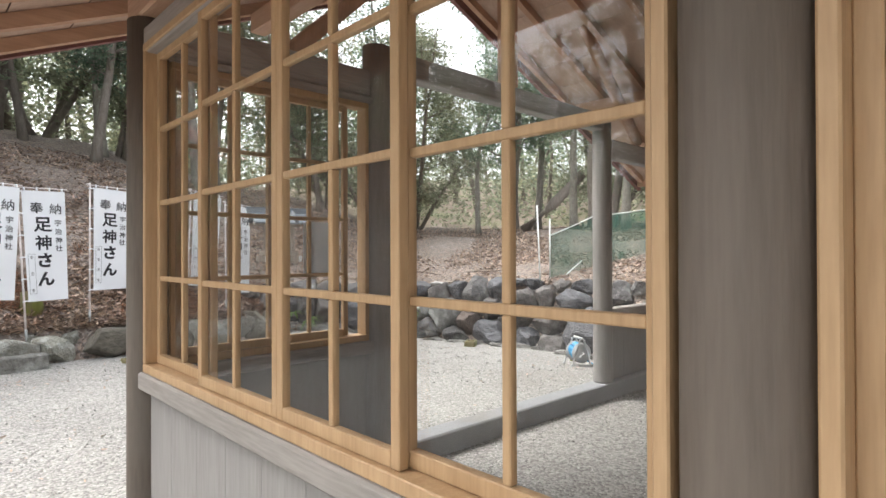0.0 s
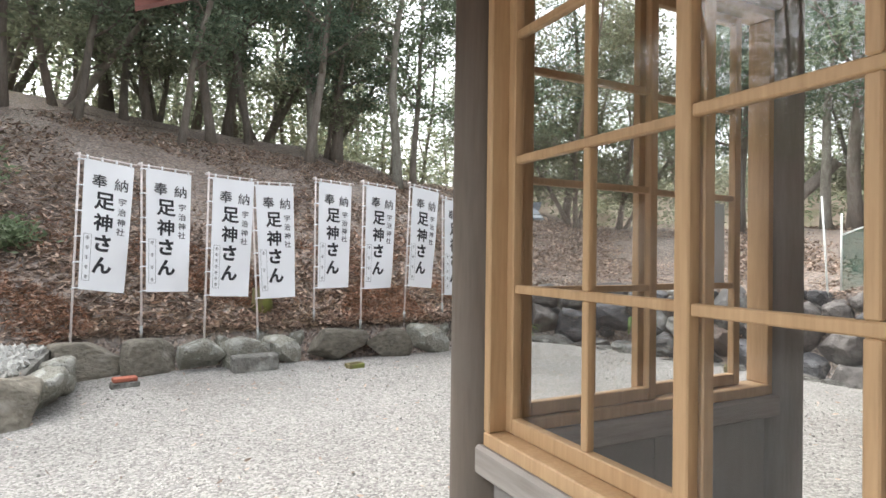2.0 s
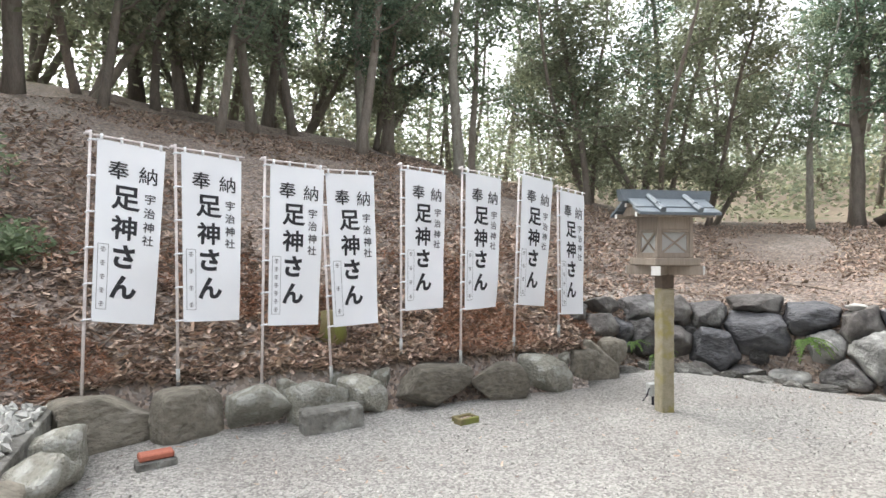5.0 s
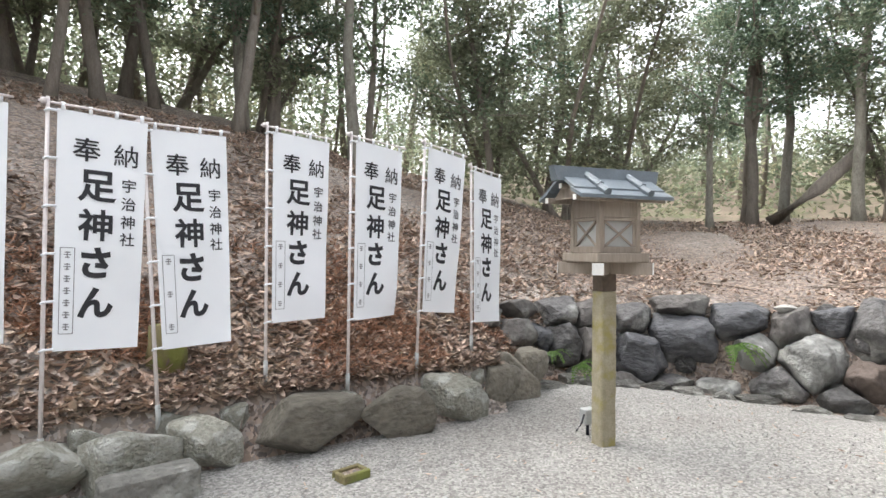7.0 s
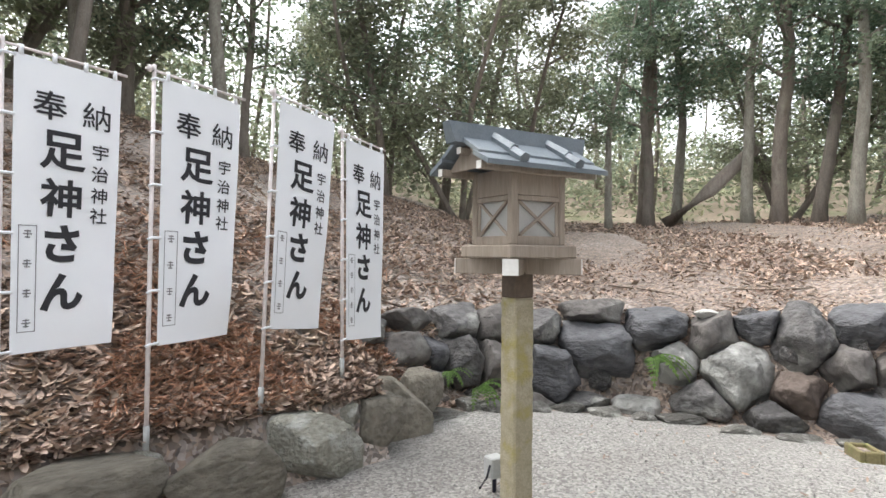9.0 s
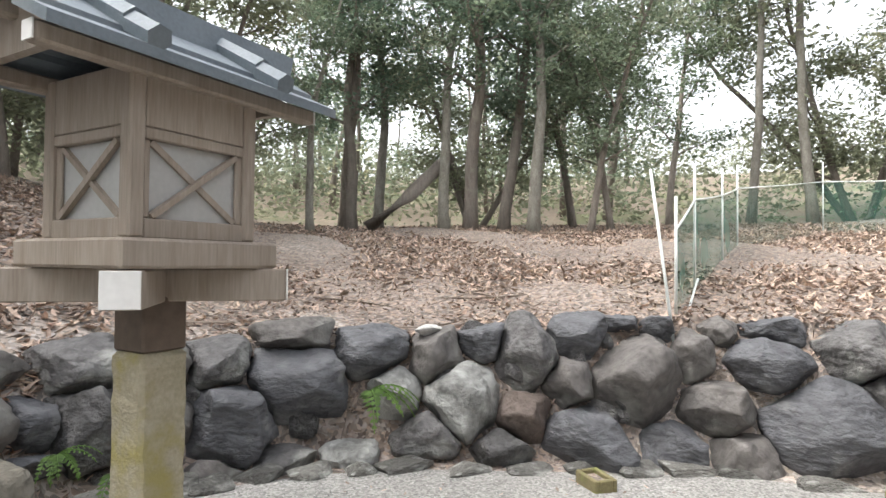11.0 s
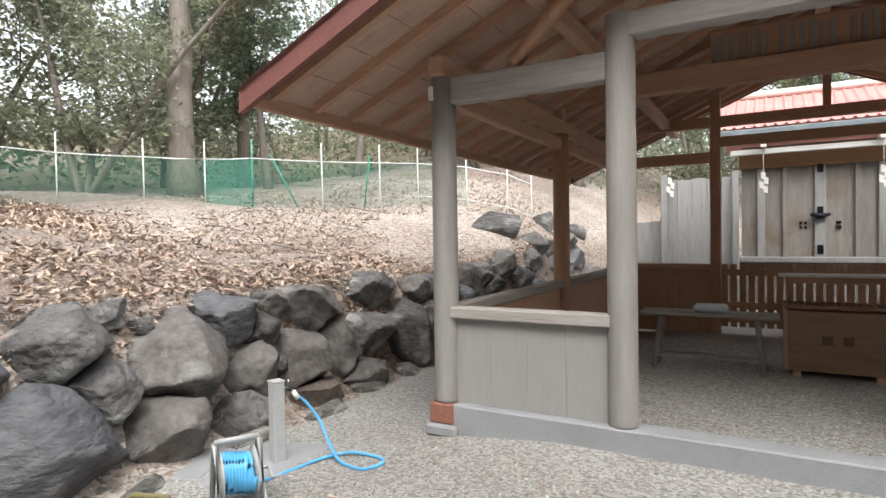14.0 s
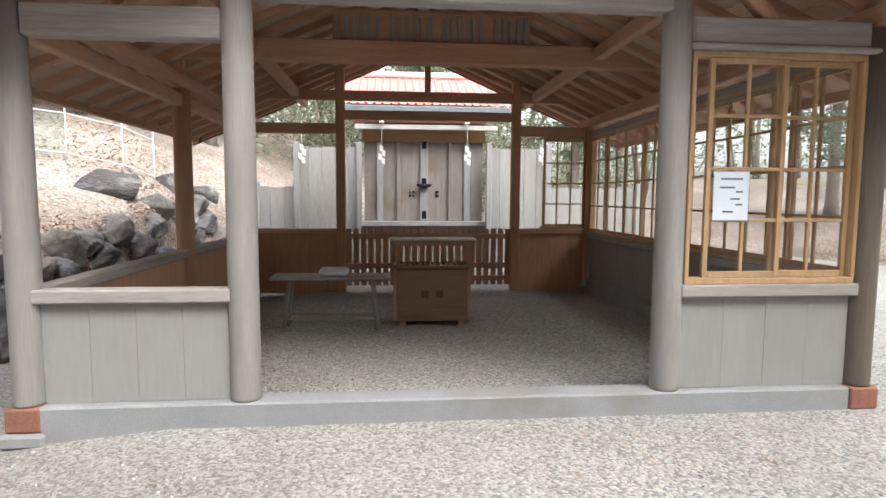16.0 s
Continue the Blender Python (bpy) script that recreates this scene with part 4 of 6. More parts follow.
# ---- banners ----
def glyph_mesh(text, size, bold):
    cu = bpy.data.curves.new("glyph", "FONT")
    cu.body, cu.size, cu.offset, cu.align_x, cu.align_y = text, size, bold, "CENTER", "CENTER"
    cu.resolution_u = 3
    ob = bpy.data.objects.new("glyph", cu)
    scene.collection.objects.link(ob)
    dg = bpy.context.evaluated_depsgraph_get()
    me = bpy.data.meshes.new_from_object(ob.evaluated_get(dg))
    bpy.data.objects.remove(ob)
    bpy.data.curves.remove(cu)
    if me and len(me.vertices):
        a = np.empty(len(me.vertices) * 3)
        me.vertices.foreach_get("co", a)
        a = a.reshape(-1, 3)
        mid = (a.max(0) + a.min(0)) / 2
        return a - mid, [tuple(p.vertices) for p in me.polygons]
    return np.zeros((0, 3)), []


W_CLOTH, H_CLOTH = 0.52, 1.545
BIG_GLYPHS = [("奉", 0.32, 0.155, 0.165, 0.0), ("納", 0.76, 0.16, 0.16, 0.001), ("足", 0.45, 0.305, 0.225, 0.0055), ("神", 0.44, 0.47, 0.215, 0.005), ("さ", 0.46, 0.63, 0.22, 0.009), ("ん", 0.47, 0.80, 0.22, 0.009)]
SMALL_GLYPHS = [("宇", 0.81, 0.29, 0.095, 0.001), ("治", 0.81, 0.37, 0.095, 0.001), ("神", 0.81, 0.45, 0.095, 0.001), ("社", 0.81, 0.525, 0.095, 0.001)]
GLYPHS = {(g, s): glyph_mesh(g, s, b) for g, _, _, s, b in BIG_GLYPHS + SMALL_GLYPHS}


def banner(seed, x, y, z, lean, turn, droop, bars, curl):
    rnd = random.Random(seed)
    base_z = bank_height(x + lean, y)
    b = thing("banner", "white cloth banner with black brush writing on a white pole", "banner", "banners along the bank", at=(x, y, z))
    tube("pole", [(lean * 1.03, 0, base_z - z - 0.15), (lean * 0.5, 0, (base_z - z) / 2), (0, 0, 0.03)], [0.014, 0.013, 0.0115], POLE_PAINT, b, 10)
    tube("pole_sleeve", [(lean * 0.98, 0, base_z - z - 0.02), (lean * 0.9, 0, base_z - z + 0.16)], 0.018, GREY_PLASTIC, b, 10, "dull grey lower pole joint")
    ca, sa = math.cos(radians(turn)), math.sin(radians(turn))
    tube("crossbar", [(-0.05 * ca, -0.05 * sa, 0.0), (0.29 * ca, 0.29 * sa, -droop / 2), (0.60 * ca, 0.60 * sa, -droop)], 0.008, POLE_PAINT, b, 8)
    tube("bar_clip", [(-0.02 * ca, -0.02 * sa, -0.012), (-0.02 * ca, -0.02 * sa, 0.02)], 0.019, POLE_PAINT, b, 8)
    ph, k1, k2 = rnd.uniform(0, 6), rnd.uniform(0.008, 0.02), rnd.uniform(0.006, 0.012)

    def cloth(u, v, off=0.0):
        """u across 0..1, v down 0..1."""
        follow = lean * (v * H_CLOTH) / max(0.5, z - base_z)
        s = 0.05 + u * W_CLOTH
        wave = k1 * math.sin(5 * v + 2.2 * u + ph) * u + k2 * math.sin(11 * v - 3 * u + ph) * u + curl * u * u * v * v
        inward = -0.03 * u * v - 0.035 * u * v * v * abs(curl) * 12
        px = (s + inward) * ca - (wave + off) * -sa
        py = (s + inward) * sa + (wave + off) * ca
        return (px + follow, py, -0.035 - droop * u - v * H_CLOTH + 0.03 * u * v - 0.02 * u * v * math.sin(ph))
    nu, nv = 12, 30
    verts = [cloth(i / nu, j / nv) for j in range(nv + 1) for i in range(nu + 1)]
    verts += [cloth(i / nu, j / nv, 0.0025) for j in range(nv + 1) for i in range(nu + 1)]
    n1 = (nu + 1) * (nv + 1)
    faces = []
    for j in range(nv):
        for i in range(nu):
            a = j * (nu + 1) + i
            faces += [(a, a + nu + 1, a + nu + 2, a + 1), (n1 + a, n1 + a + 1, n1 + a + nu + 2, n1 + a + nu + 1)]
    sheet = part("cloth", mesh_from("cloth", verts, faces, WHITE_CLOTH, True), WHITE_CLOTH, b, "white cloth, slightly rippled")
    for g, u, v, size, bold in BIG_GLYPHS + SMALL_GLYPHS:
        co, fs = GLYPHS[(g, size)]
        if fs:
            # fine strokes are laid down three times, a hair apart, to give them the brush's weight
            shifts = ((-0.0028, 0.0), (0.0028, 0.0), (0.0, 0.003)) if bold < 0.0005 else ((0.0, 0.0),)
            ink = [cloth(u + (c[0] + dx) / W_CLOTH, v - (c[1] + dz) / H_CLOTH, -0.004 - 0.0004 * k) for k, (dx, dz) in enumerate(shifts) for c in co]
            strokes = [tuple(i + k * len(co) for i in f) for k in range(len(shifts)) for f in fs]
            part("character", mesh_from("character", ink, strokes, INK), INK, sheet)
    # the donor's box: an outline with unreadable marks as bars
    rv, rf = [], []

    def strip(u0, u1, v0, v1):
        o = len(rv)
        rv.extend([cloth(u0, v0, -0.004), cloth(u0, v1, -0.004), cloth(u1, v1, -0.004), cloth(u1, v0, -0.004)])
        rf.append((o, o + 1, o + 2, o + 3))
    u0, u1, v0, v1 = 0.06, 0.225, 0.57, 0.93
    steps = 8
    for i in range(steps):
        a, c = v0 + (v1 - v0) * i / steps, v0 + (v1 - v0) * (i + 1) / steps
        strip(u0, u0 + 0.008, a, c)
        strip(u1 - 0.008, u1, a, c)
    strip(u0, u1, v0, v0 + 0.0025)
    strip(u0, u1, v1 - 0.0025, v1)
    for i in range(bars):
        v = v0 + 0.03 + (v1 - v0 - 0.06) * i / max(1, bars - 1)
        for dv, du in ((-0.012, 0.03), (-0.002, 0.04), (0.009, 0.025)):
            strip(0.142 - du, 0.142 + du, v + dv, v + dv + 0.004)
        strip(0.136, 0.148, v - 0.014, v + 0.014)
    part("donor_mark", mesh_from("donor_mark", rv, rf, THIN_INK), THIN_INK, sheet)
    for i in range(6):
        v = 0.01 + i * 0.196
        p = cloth(0.0, v)
        q = lean * ((0.035 + v * H_CLOTH) / max(0.5, z - base_z))
        tube("side_tie", [(q - 0.016, -0.004, p[2] - 0.012), (q + 0.0, -0.018, p[2]), (p[0] + 0.006, p[1], p[2])], 0.009, WHITE_CLOTH, b, 5)
    for i in range(4):
        u = 0.06 + i * 0.29
        p = cloth(u, 0)
        tube("top_tie", [(p[0], p[1], p[2] - 0.006), (p[0], p[1], p[2] + 0.045)], 0.012, WHITE_CLOTH, b, 6)
    return b


for row in ((1, -0.234, 10.65, 2.61, -0.07, 0, 0.08, 5, 0.05), (2, 0.41, 10.75, 2.556, 0.03, 3, 0.05, 4, 0.02), (3, 1.185, 10.7, 2.49, -0.03, 4, 0.03, 7, 0.01), (4, 1.72, 10.75, 2.434, 0.12, 6, -0.01, 3, -0.03),
            (5, 2.625, 10.9, 2.55, 0.0, 8, 0.03, 4, 0.02), (6, 3.31, 10.8, 2.54, -0.02, 10, 0.04, 4, 0.06), (7, 4.08, 10.85, 2.57, -0.08, 13, 0.06, 4, 0.05), (8, 4.69, 10.95, 2.415, 0.02, 19, 0.04, 5, -0.03)):
    banner(*row)


# ---- lantern ----
def build_lantern():
    L = thing("lantern", "wooden lantern with blue-grey sheet roof on a stone post", "lantern", at=(4.93, 9.45, 0))
    L.rotation_euler.z = radians(-13)
    bm = box_bm(-0.072, 0.072, -0.072, 0.072, -0.1, 1.245, 0.012)
    bmesh.ops.subdivide_edges(bm, edges=[e for e in bm.edges if e.calc_length() > 0.5], cuts=40)
    for v in bm.verts:
        v.co += Vector((noise.noise(v.co * 17), noise.noise(v.co * 17 + Vector((9, 0, 0))), 0)) * 0.006
    part("stone_post", bm, POST_STONE, L, "square mottled granite post")
    DARK_WOOD = material("dark_collar_wood", (0.13, 0.095, 0.07), (0.08, 0.06, 0.045), 0.8, 6, 30, 0.1)
    box("collar", -0.068, 0.068, -0.068, 0.068, 1.247, 1.40, DARK_WOOD, L)
    D = Matrix.Rotation(radians(45), 4, "Z")

    def diagonal(nm, x0, x1, y0, y1, z0, z1, mat, lab=""):
        bm2 = box_bm(x0, x1, y0, y1, z0, z1, 0.004)
        bm2.transform(D)
        return part(nm, bm2, mat, L, lab)
    diagonal("cross_beam", -0.045, 0.045, -0.37, 0.37, 1.385, 1.478, LANTERN_WOOD)
    for s in (-1, 1):
        diagonal("cross_beam", min(s * 0.0455, s * 0.33), max(s * 0.0455, s * 0.33), -0.045, 0.045, 1.384, 1.477, LANTERN_WOOD)
        diagonal("beam_end", min(s * 0.3305, s * 0.336), max(s * 0.3305, s * 0.336), -0.044, 0.044, 1.386, 1.476, WHITE_TRIM, "white painted beam end")
        diagonal("beam_end", -0.044, 0.044, min(s * 0.3705, s * 0.376), max(s * 0.3705, s * 0.376), 1.387, 1.477, WHITE_TRIM, "white painted beam end")
    box("floor_board", -0.245, 0.245, -0.245, 0.245, 1.48, 1.555, LANTERN_WOOD, L, bevel=0.008)
    h, t, z0, z1 = 0.175, 0.022, 1.556, 1.985
    for sx in (-1, 1):
        for sy in (-1, 1):
            box("corner_post", sx * h - t, sx * h + t, sy * h - t, sy * h + t, z0, z1, LANTERN_WOOD, L)
    for k in range(4):
        M = Matrix.Rotation(k * math.pi / 2, 4, "Z")

        def side(nm, x0, x1, y0, y1, a, b, mat, lab=""):
            bm2 = box_bm(x0, x1, y0, y1, a, b, 0.003)
            bm2.transform(M)
            return part(nm, bm2, mat, L, lab)
        side("lower_rail", -h + t, h - t, -h - 0.018, -h + 0.018, z0, z0 + 0.05, LANTERN_WOOD)
        side("upper_board", -h + t, h - t, -h - 0.016, -h + 0.016, z1 - 0.15, z1, LANTERN_WOOD)
        side("rail", -h + t, h - t, -h - 0.018, -h + 0.018, z1 - 0.18, z1 - 0.152, LANTERN_WOOD)
        p = side("frosted_pane", -h + t, h - t, -h + 0.004, -h + 0.008, z0 + 0.05, z1 - 0.18, FROSTED, "pale frosted pane")
        for s in (-1, 1):
            side("inner_stile", s * 0.145 - 0.012, s * 0.145 + 0.012, -h - 0.008, -h + 0.003, z0 + 0.051, z1 - 0.181, LANTERN_WOOD)
            v, f = tube_data([(s * -0.13, -h - 0.004 - 0.004 * s, z0 + 0.055), (s * 0.13, -h - 0.004 - 0.004 * s, z1 - 0.185)], [0.011, 0.011], 4)
            v = [M @ Vector(q) for q in v]
            part("cross_lath", mesh_from("cross_lath", v, f, LANTERN_WOOD), LANTERN_WOOD, L)
    # gable ends, brackets and roof
    for s in (-1, 1):
        v = [(s * 0.36, -0.2, 1.98), (s * 0.36, 0.2, 1.98), (s * 0.36, 0, 2.14), (s * 0.335, -0.2, 1.98), (s * 0.335, 0.2, 1.98), (s * 0.335, 0, 2.14)]
        part("gable_board", mesh_from("gable_board", v, [(0, 1, 2), (3, 5, 4), (0, 3, 4, 1), (1, 4, 5, 2), (2, 5, 3, 0)], LANTERN_WOOD), LANTERN_WOOD, L)
        for y in (-0.2, 0.2):
            box("eave_purlin", -0.42, 0.42, y - 0.022, y + 0.022, 1.955, 2.0, LANTERN_WOOD, L) if s > 0 else None
            box("purlin_end", s * 0.4205, s * 0.424, y - 0.021, y + 0.021, 1.957, 1.999, WHITE_TRIM, L, "white painted purlin end", bevel=0)
        box("ridge_purlin", -0.42, 0.42, -0.02, 0.02, 2.06, 2.1, LANTERN_WOOD, L) if s > 0 else None
        box("purlin_end", s * 0.4205, s * 0.424, -0.019, 0.019, 2.062, 2.099, WHITE_TRIM, L, "white painted purlin end", bevel=0)
        for (ya, za), (yb, zb), x1, nm in (((0.02, 2.135), (0.20, 2.03), 0.425, "upper_sheet"), ((0.16, 2.035), (0.30, 1.97), 0.435, "lower_sheet")):
            th = 0.028
            v = []
            for x in (-x1, x1):
                v += [(x, s * ya, za), (x, s * yb, zb), (x, s * yb, zb + th), (x, s * ya, za + th)]
            part(nm, mesh_from(nm, v, [(0, 1, 2, 3), (4, 7, 6, 5), (0, 4, 5, 1), (1, 5, 6, 2), (2, 6, 7, 3), (3, 7, 4, 0)], COPPER), COPPER, L)
        for bx in (-0.2, 0.2):
            for ya, za, yb, zb in ((0.03, 2.175, 0.215, 2.075), (0.19, 2.08, 0.31, 2.015)):
                v, f = tube_data([(bx, s * ya, za), (bx, s * yb, zb)], [0.031, 0.033], 6)
                part("roof_batten", mesh_from("roof_batten", v, f, COPPER), COPPER, L, "six-sided sheet-metal batten")
    v = []
    for x, w in ((-0.50, 0.0), (0.50, 0.0)):
        v += [(x * 0.95, -0.05, 2.12), (x * 0.95, 0.05, 2.12), (x * 1.02, 0.035, 2.235), (x * 1.02, -0.035, 2.235)]
    part("ridge_cap", mesh_from("ridge_cap", v, [(0, 1, 2, 3), (4, 7, 6, 5), (0, 4, 5, 1), (1, 5, 6, 2), (2, 6, 7, 3), (3, 7, 4, 0)], COPPER), COPPER, L)
    eb = thing("electric_box", "small grey electric box on a stake with a cable", "electric box", at=(5.0, 9.68, 0))
    eb.rotation_euler.z = radians(-10)
    box("case", -0.055, 0.055, -0.045, 0.045, 0.1, 0.23, GREY_PLASTIC, eb, bevel=0.008)
    tube("stake", [(0, 0, -0.03), (0, 0, 0.1)], 0.014, DARK_METAL, eb, 8)
    tube("cable", [(-0.05, 0, 0.12), (-0.13, -0.02, 0.06), (-0.1, -0.05, 0.13), (-0.06, -0.03, 0.19)], 0.007, DARK_METAL, eb, 6)


build_lantern()


# ---- trees ----
def limb(rng, start, direction, length, r0, r1, bend=0.25, steps=6, rise=0.1):
    pts, d = [Vector(start)], Vector(direction).normalized()
    for i in range(steps):
        d = (d + Vector((rng.gauss(0, bend), rng.gauss(0, bend), rng.gauss(0, bend * 0.6) + rise)) * 0.5).normalized()
        pts.append(pts[-1] + d * (length / steps))
    return pts, [r0 + (r1 - r0) * i / steps for i in range(steps + 1)]


def leaf_cloud(rng, centres, per, spread, size, flat=0.7):
    """Small folded leaves in loose clumps round the centres."""
    n = len(centres) * per
    g = np.random.RandomState(rng.randrange(1 << 30))
    c = np.repeat(np.array([tuple(p) for p in centres]), per, axis=0)
    c = c + g.normal(0, 1, (n, 3)) * np.array([spread, spread, spread * flat])
    a = g.normal(0, 1, (n, 3))
    a[:, 2] *= 0.6
    a /= np.linalg.norm(a, axis=1)[:, None]
    b = np.cross(a, g.normal(0, 1, (n, 3)))
    b /= np.linalg.norm(b, axis=1)[:, None] + 1e-9
    s = size * g.uniform(0.6, 1.4, (n, 1))
    q = np.stack([c - a * s, c + b * s * 0.42, c + a * s, c - b * s * 0.42], axis=1).reshape(-1, 3)
    return q.tolist(), [(4 * i, 4 * i + 1, 4 * i + 2, 4 * i + 3) for i in range(n)]


def build_tree(name, seed, height, r, bark, leaf, label, first=0.3, limbs=11, reach=2.2, per=70, spread=0.5, size=0.085, lean=0.05, conifer=False, stems=1):
    """A tree at the origin: tapered trunk with forking limbs, crown of leaf clumps along the outer limbs."""
    rng = random.Random(seed)
    t = thing(name, label, "tree", "trees of the wood")
    verts, faces, tips = [], [], []

    def add(pts, rad, sides):
        o = len(verts)
        v, f = tube_data(pts, rad, sides)
        verts.extend(v)
        faces.extend([tuple(o + i for i in q) for q in f])
    for st in range(stems):
        off = (rng.uniform(-0.12, 0.12) * (stems > 1), rng.uniform(-0.12, 0.12) * (stems > 1))
        tilt = (rng.gauss(0, lean + 0.1 * (stems > 1)), rng.gauss(0, lean + 0.1 * (stems > 1)), 1)
        pts, rad = limb(rng, (off[0], off[1], -0.25), tilt, height, r, r * 0.22, 0.08 if conifer else 0.13, 12, 0.04)
        rad[0] *= 1.35
        add(pts, rad, 10)
        for i in range(limbs):
            f = first + (0.97 - first) * (i + rng.random()) / limbs
            k = min(11, int(f * 12))
            p = pts[k].lerp(pts[k + 1], f * 12 - k)
            w = rng.uniform(0, 6.28)
            up = rng.uniform(-0.1, 0.25) if conifer else rng.uniform(0.2, 0.9)
            ln = reach * (1.15 - 0.75 * f if conifer else 1.0 - 0.45 * abs(f - 0.55)) * rng.uniform(0.6, 1.15)
            lp, lr = limb(rng, p, (math.cos(w), math.sin(w), up), ln, rad[k] * 0.42, 0.008, 0.3, 6, -0.03 if conifer else 0.08)
            add(lp, lr, 5)
            for j in range(2, 7):
                if rng.random() < (0.95 if conifer else 0.72):
                    tips.append(lp[j] + Vector((rng.gauss(0, 0.15), rng.gauss(0, 0.15), rng.gauss(0, 0.15))))
                if rng.random() < 0.65:
                    tw, tr = limb(rng, lp[j - 1], (rng.gauss(0, 1), rng.gauss(0, 1), rng.gauss(0.25, 0.5)), ln * 0.42, lr[j - 1] * 0.55, 0.004, 0.35, 3, 0.05)
                    add(tw, tr, 4)
                    tips.append(tw[-1])
                    if rng.random() < 0.6:
                        tips.append(tw[-2])
    part("trunk", mesh_from("trunk", verts, faces, bark, True), bark, t)
    lv, lf = leaf_cloud(rng, tips, per, spread, size, 0.32 if conifer else 0.48)
    part("crown", mesh_from("crown", lv, lf, leaf), leaf, t)
    return t


KINDS = {
    "a": build_tree("tree", 1, 9.5, 0.15, BARK, LEAF_DARK, "tall dark-barked evergreen tree with an open dark green crown", 0.26, 12, 2.4, 68, 0.25, 0.066),
    "b": build_tree("tree", 2, 8.5, 0.10, BARK, LEAF_MID, "slender crooked tree with thin limbs and mid-green leaves", 0.2, 11, 2.2, 72, 0.25, 0.064, lean=0.12),
    "c": build_tree("tree", 3, 11.0, 0.20, BARK, LEAF_DARK, "thick straight conifer with dense drooping dark green foliage", 0.17, 24, 2.3, 52, 0.26, 0.066, 0.03, True),
    "d": build_tree("tree", 4, 9.0, 0.15, PALE_BARK, LEAF_MID, "pale lichen-spotted tree trunk with sparse high leaves", 0.4, 9, 2.2, 80, 0.27, 0.064, lean=0.06),
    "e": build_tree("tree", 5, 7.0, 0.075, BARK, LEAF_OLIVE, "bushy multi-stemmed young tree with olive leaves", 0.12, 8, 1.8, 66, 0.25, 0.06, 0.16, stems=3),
    "f": build_tree("tree", 6, 10.5, 0.12, PALE_BARK, LEAF_DARK, "tall straight bare-stemmed tree with leaves only near the top", 0.5, 9, 2.0, 60, lean=0.02),
    "g": build_tree("tree", 7, 13.0, 0.36, BARK, LEAF_DARK, "thick upright old tree trunk with a high green crown", 0.4, 12, 2.6, 70, 0.3, 0.07, lean=0.02),
}
GROVE_NORTH = [("a", -2.6, 18.6, 1.2), ("b", -1.1, 18.4, 1.0), ("b", 1.1, 18.2, 1.0), ("a", 1.9, 19.2, 0.9), ("b", 3.1, 20.7, 1.2), ("a", 4.4, 18.8, 0.9), ("d", 4.9, 20.3, 1.1), ("d", 7.1, 18.8, 1.1),
               ("e", -4.5, 16.0, 1.0), ("b", -0.2, 20.5, 1.1), ("a", 2.6, 22.5, 1.1), ("e", 5.8, 22.0, 1.1), ("a", -0.8, 23.5, 1.4), ("b", -3.4, 17.2, 1.3), ("b", 8.6, 21.0, 1.2), ("c", 6.0, 21.6, 1.0), ("e", 0.6, 23.0, 1.2), ("b", -5.2, 18.2, 1.3), ("e", -7.2, 17.0, 1.4), ("e", -1.6, 20.2, 1.4), ("b", 0.4, 21.6, 1.4), ("b", -6.8, 24.5, 1.5), ("e", -3.6, 25.0, 1.7), ("b", 1.8, 25.0, 1.5), ("e", 4.0, 24.5, 1.6)]
GROVE_EAST = [("b", 11.6, 19.2, 1.1), ("e", 13.2, 18.0, 1.2), ("d", 15.3, 14.8, 0.7), ("a", 16.6, 14.4, 1.0), ("a", 17.6, 15.1, 1.1), ("d", 18.0, 14.3, 1.0), ("d", 17.3, 12.2, 1.0), ("a", 17.5, 11.6, 1.2),
              ("a", 17.1, 10.7, 1.0), ("d", 16.6, 9.9, 1.0), ("b", 17.0, 8.7, 0.9), ("b", 18.0, 8.2, 0.9), ("f", 21.0, 4.6, 1.1), ("f", 20.8, 3.1, 1.2), ("e", 18.9, 11.8, 1.2), ("e", 12.6, 20.4, 1.2),
              ("e", 14.6, 17.4, 1.1), ("a", 14.0, 19.5, 1.0), ("b", 19.5, 9.2, 1.1)]
GROVE_SOUTH = [("g", 17.8, -1.1, 1.0), ("e", 19.5, 0.4, 1.4), ("b", 21.5, 6.6, 1.1), ("e", 22.5, 1.5, 1.5), ("c", 19.5, -4.5, 1.1), ("a", 17.0, -7.0, 1.0), ("b", 15.0, -9.5, 1.0), ("e", 13.5, -9.0, 1.0), ("c", 11.0, -12.0, 1.0),
               ("e", 7.0, -13.0, 1.1), ("a", 4.0, -14.0, 1.0), ("e", 1.5, -13.0, 1.1), ("c", -2.0, -13.5, 1.0), ("e", 20.5, -2.4, 1.4), ("b", 17.9, -4.0, 1.2)]
GROVE_WEST = [("a", -9.0, 14.0, 1.0), ("e", -5.0, 13.2, 0.8), ("c", -11.0, 8.0, 1.0), ("a", -12.5, 3.0, 1.0), ("e", -11.0, 0.0, 1.1), ("a", -12.0, -4.0, 1.0), ("c", -9.0, -9.0, 1.0), ("b", -8.0, 17.0, 1.0)]
tree_rng = random.Random(8)
placed = set()
for row in (GROVE_NORTH, GROVE_EAST, GROVE_SOUTH, GROVE_WEST):
    for kind, x, y, s in row:
        m = pose(x, y, bank_height(x, y) - 0.05, 0, 0, tree_rng.uniform(0, 360))
        if kind in placed:
            t = copy_thing(KINDS[kind], m)
        else:
            placed.add(kind)
            t = KINDS[kind]
            t.matrix_world = m
        t.scale = (s, s, s * tree_rng.uniform(0.92, 1.08))

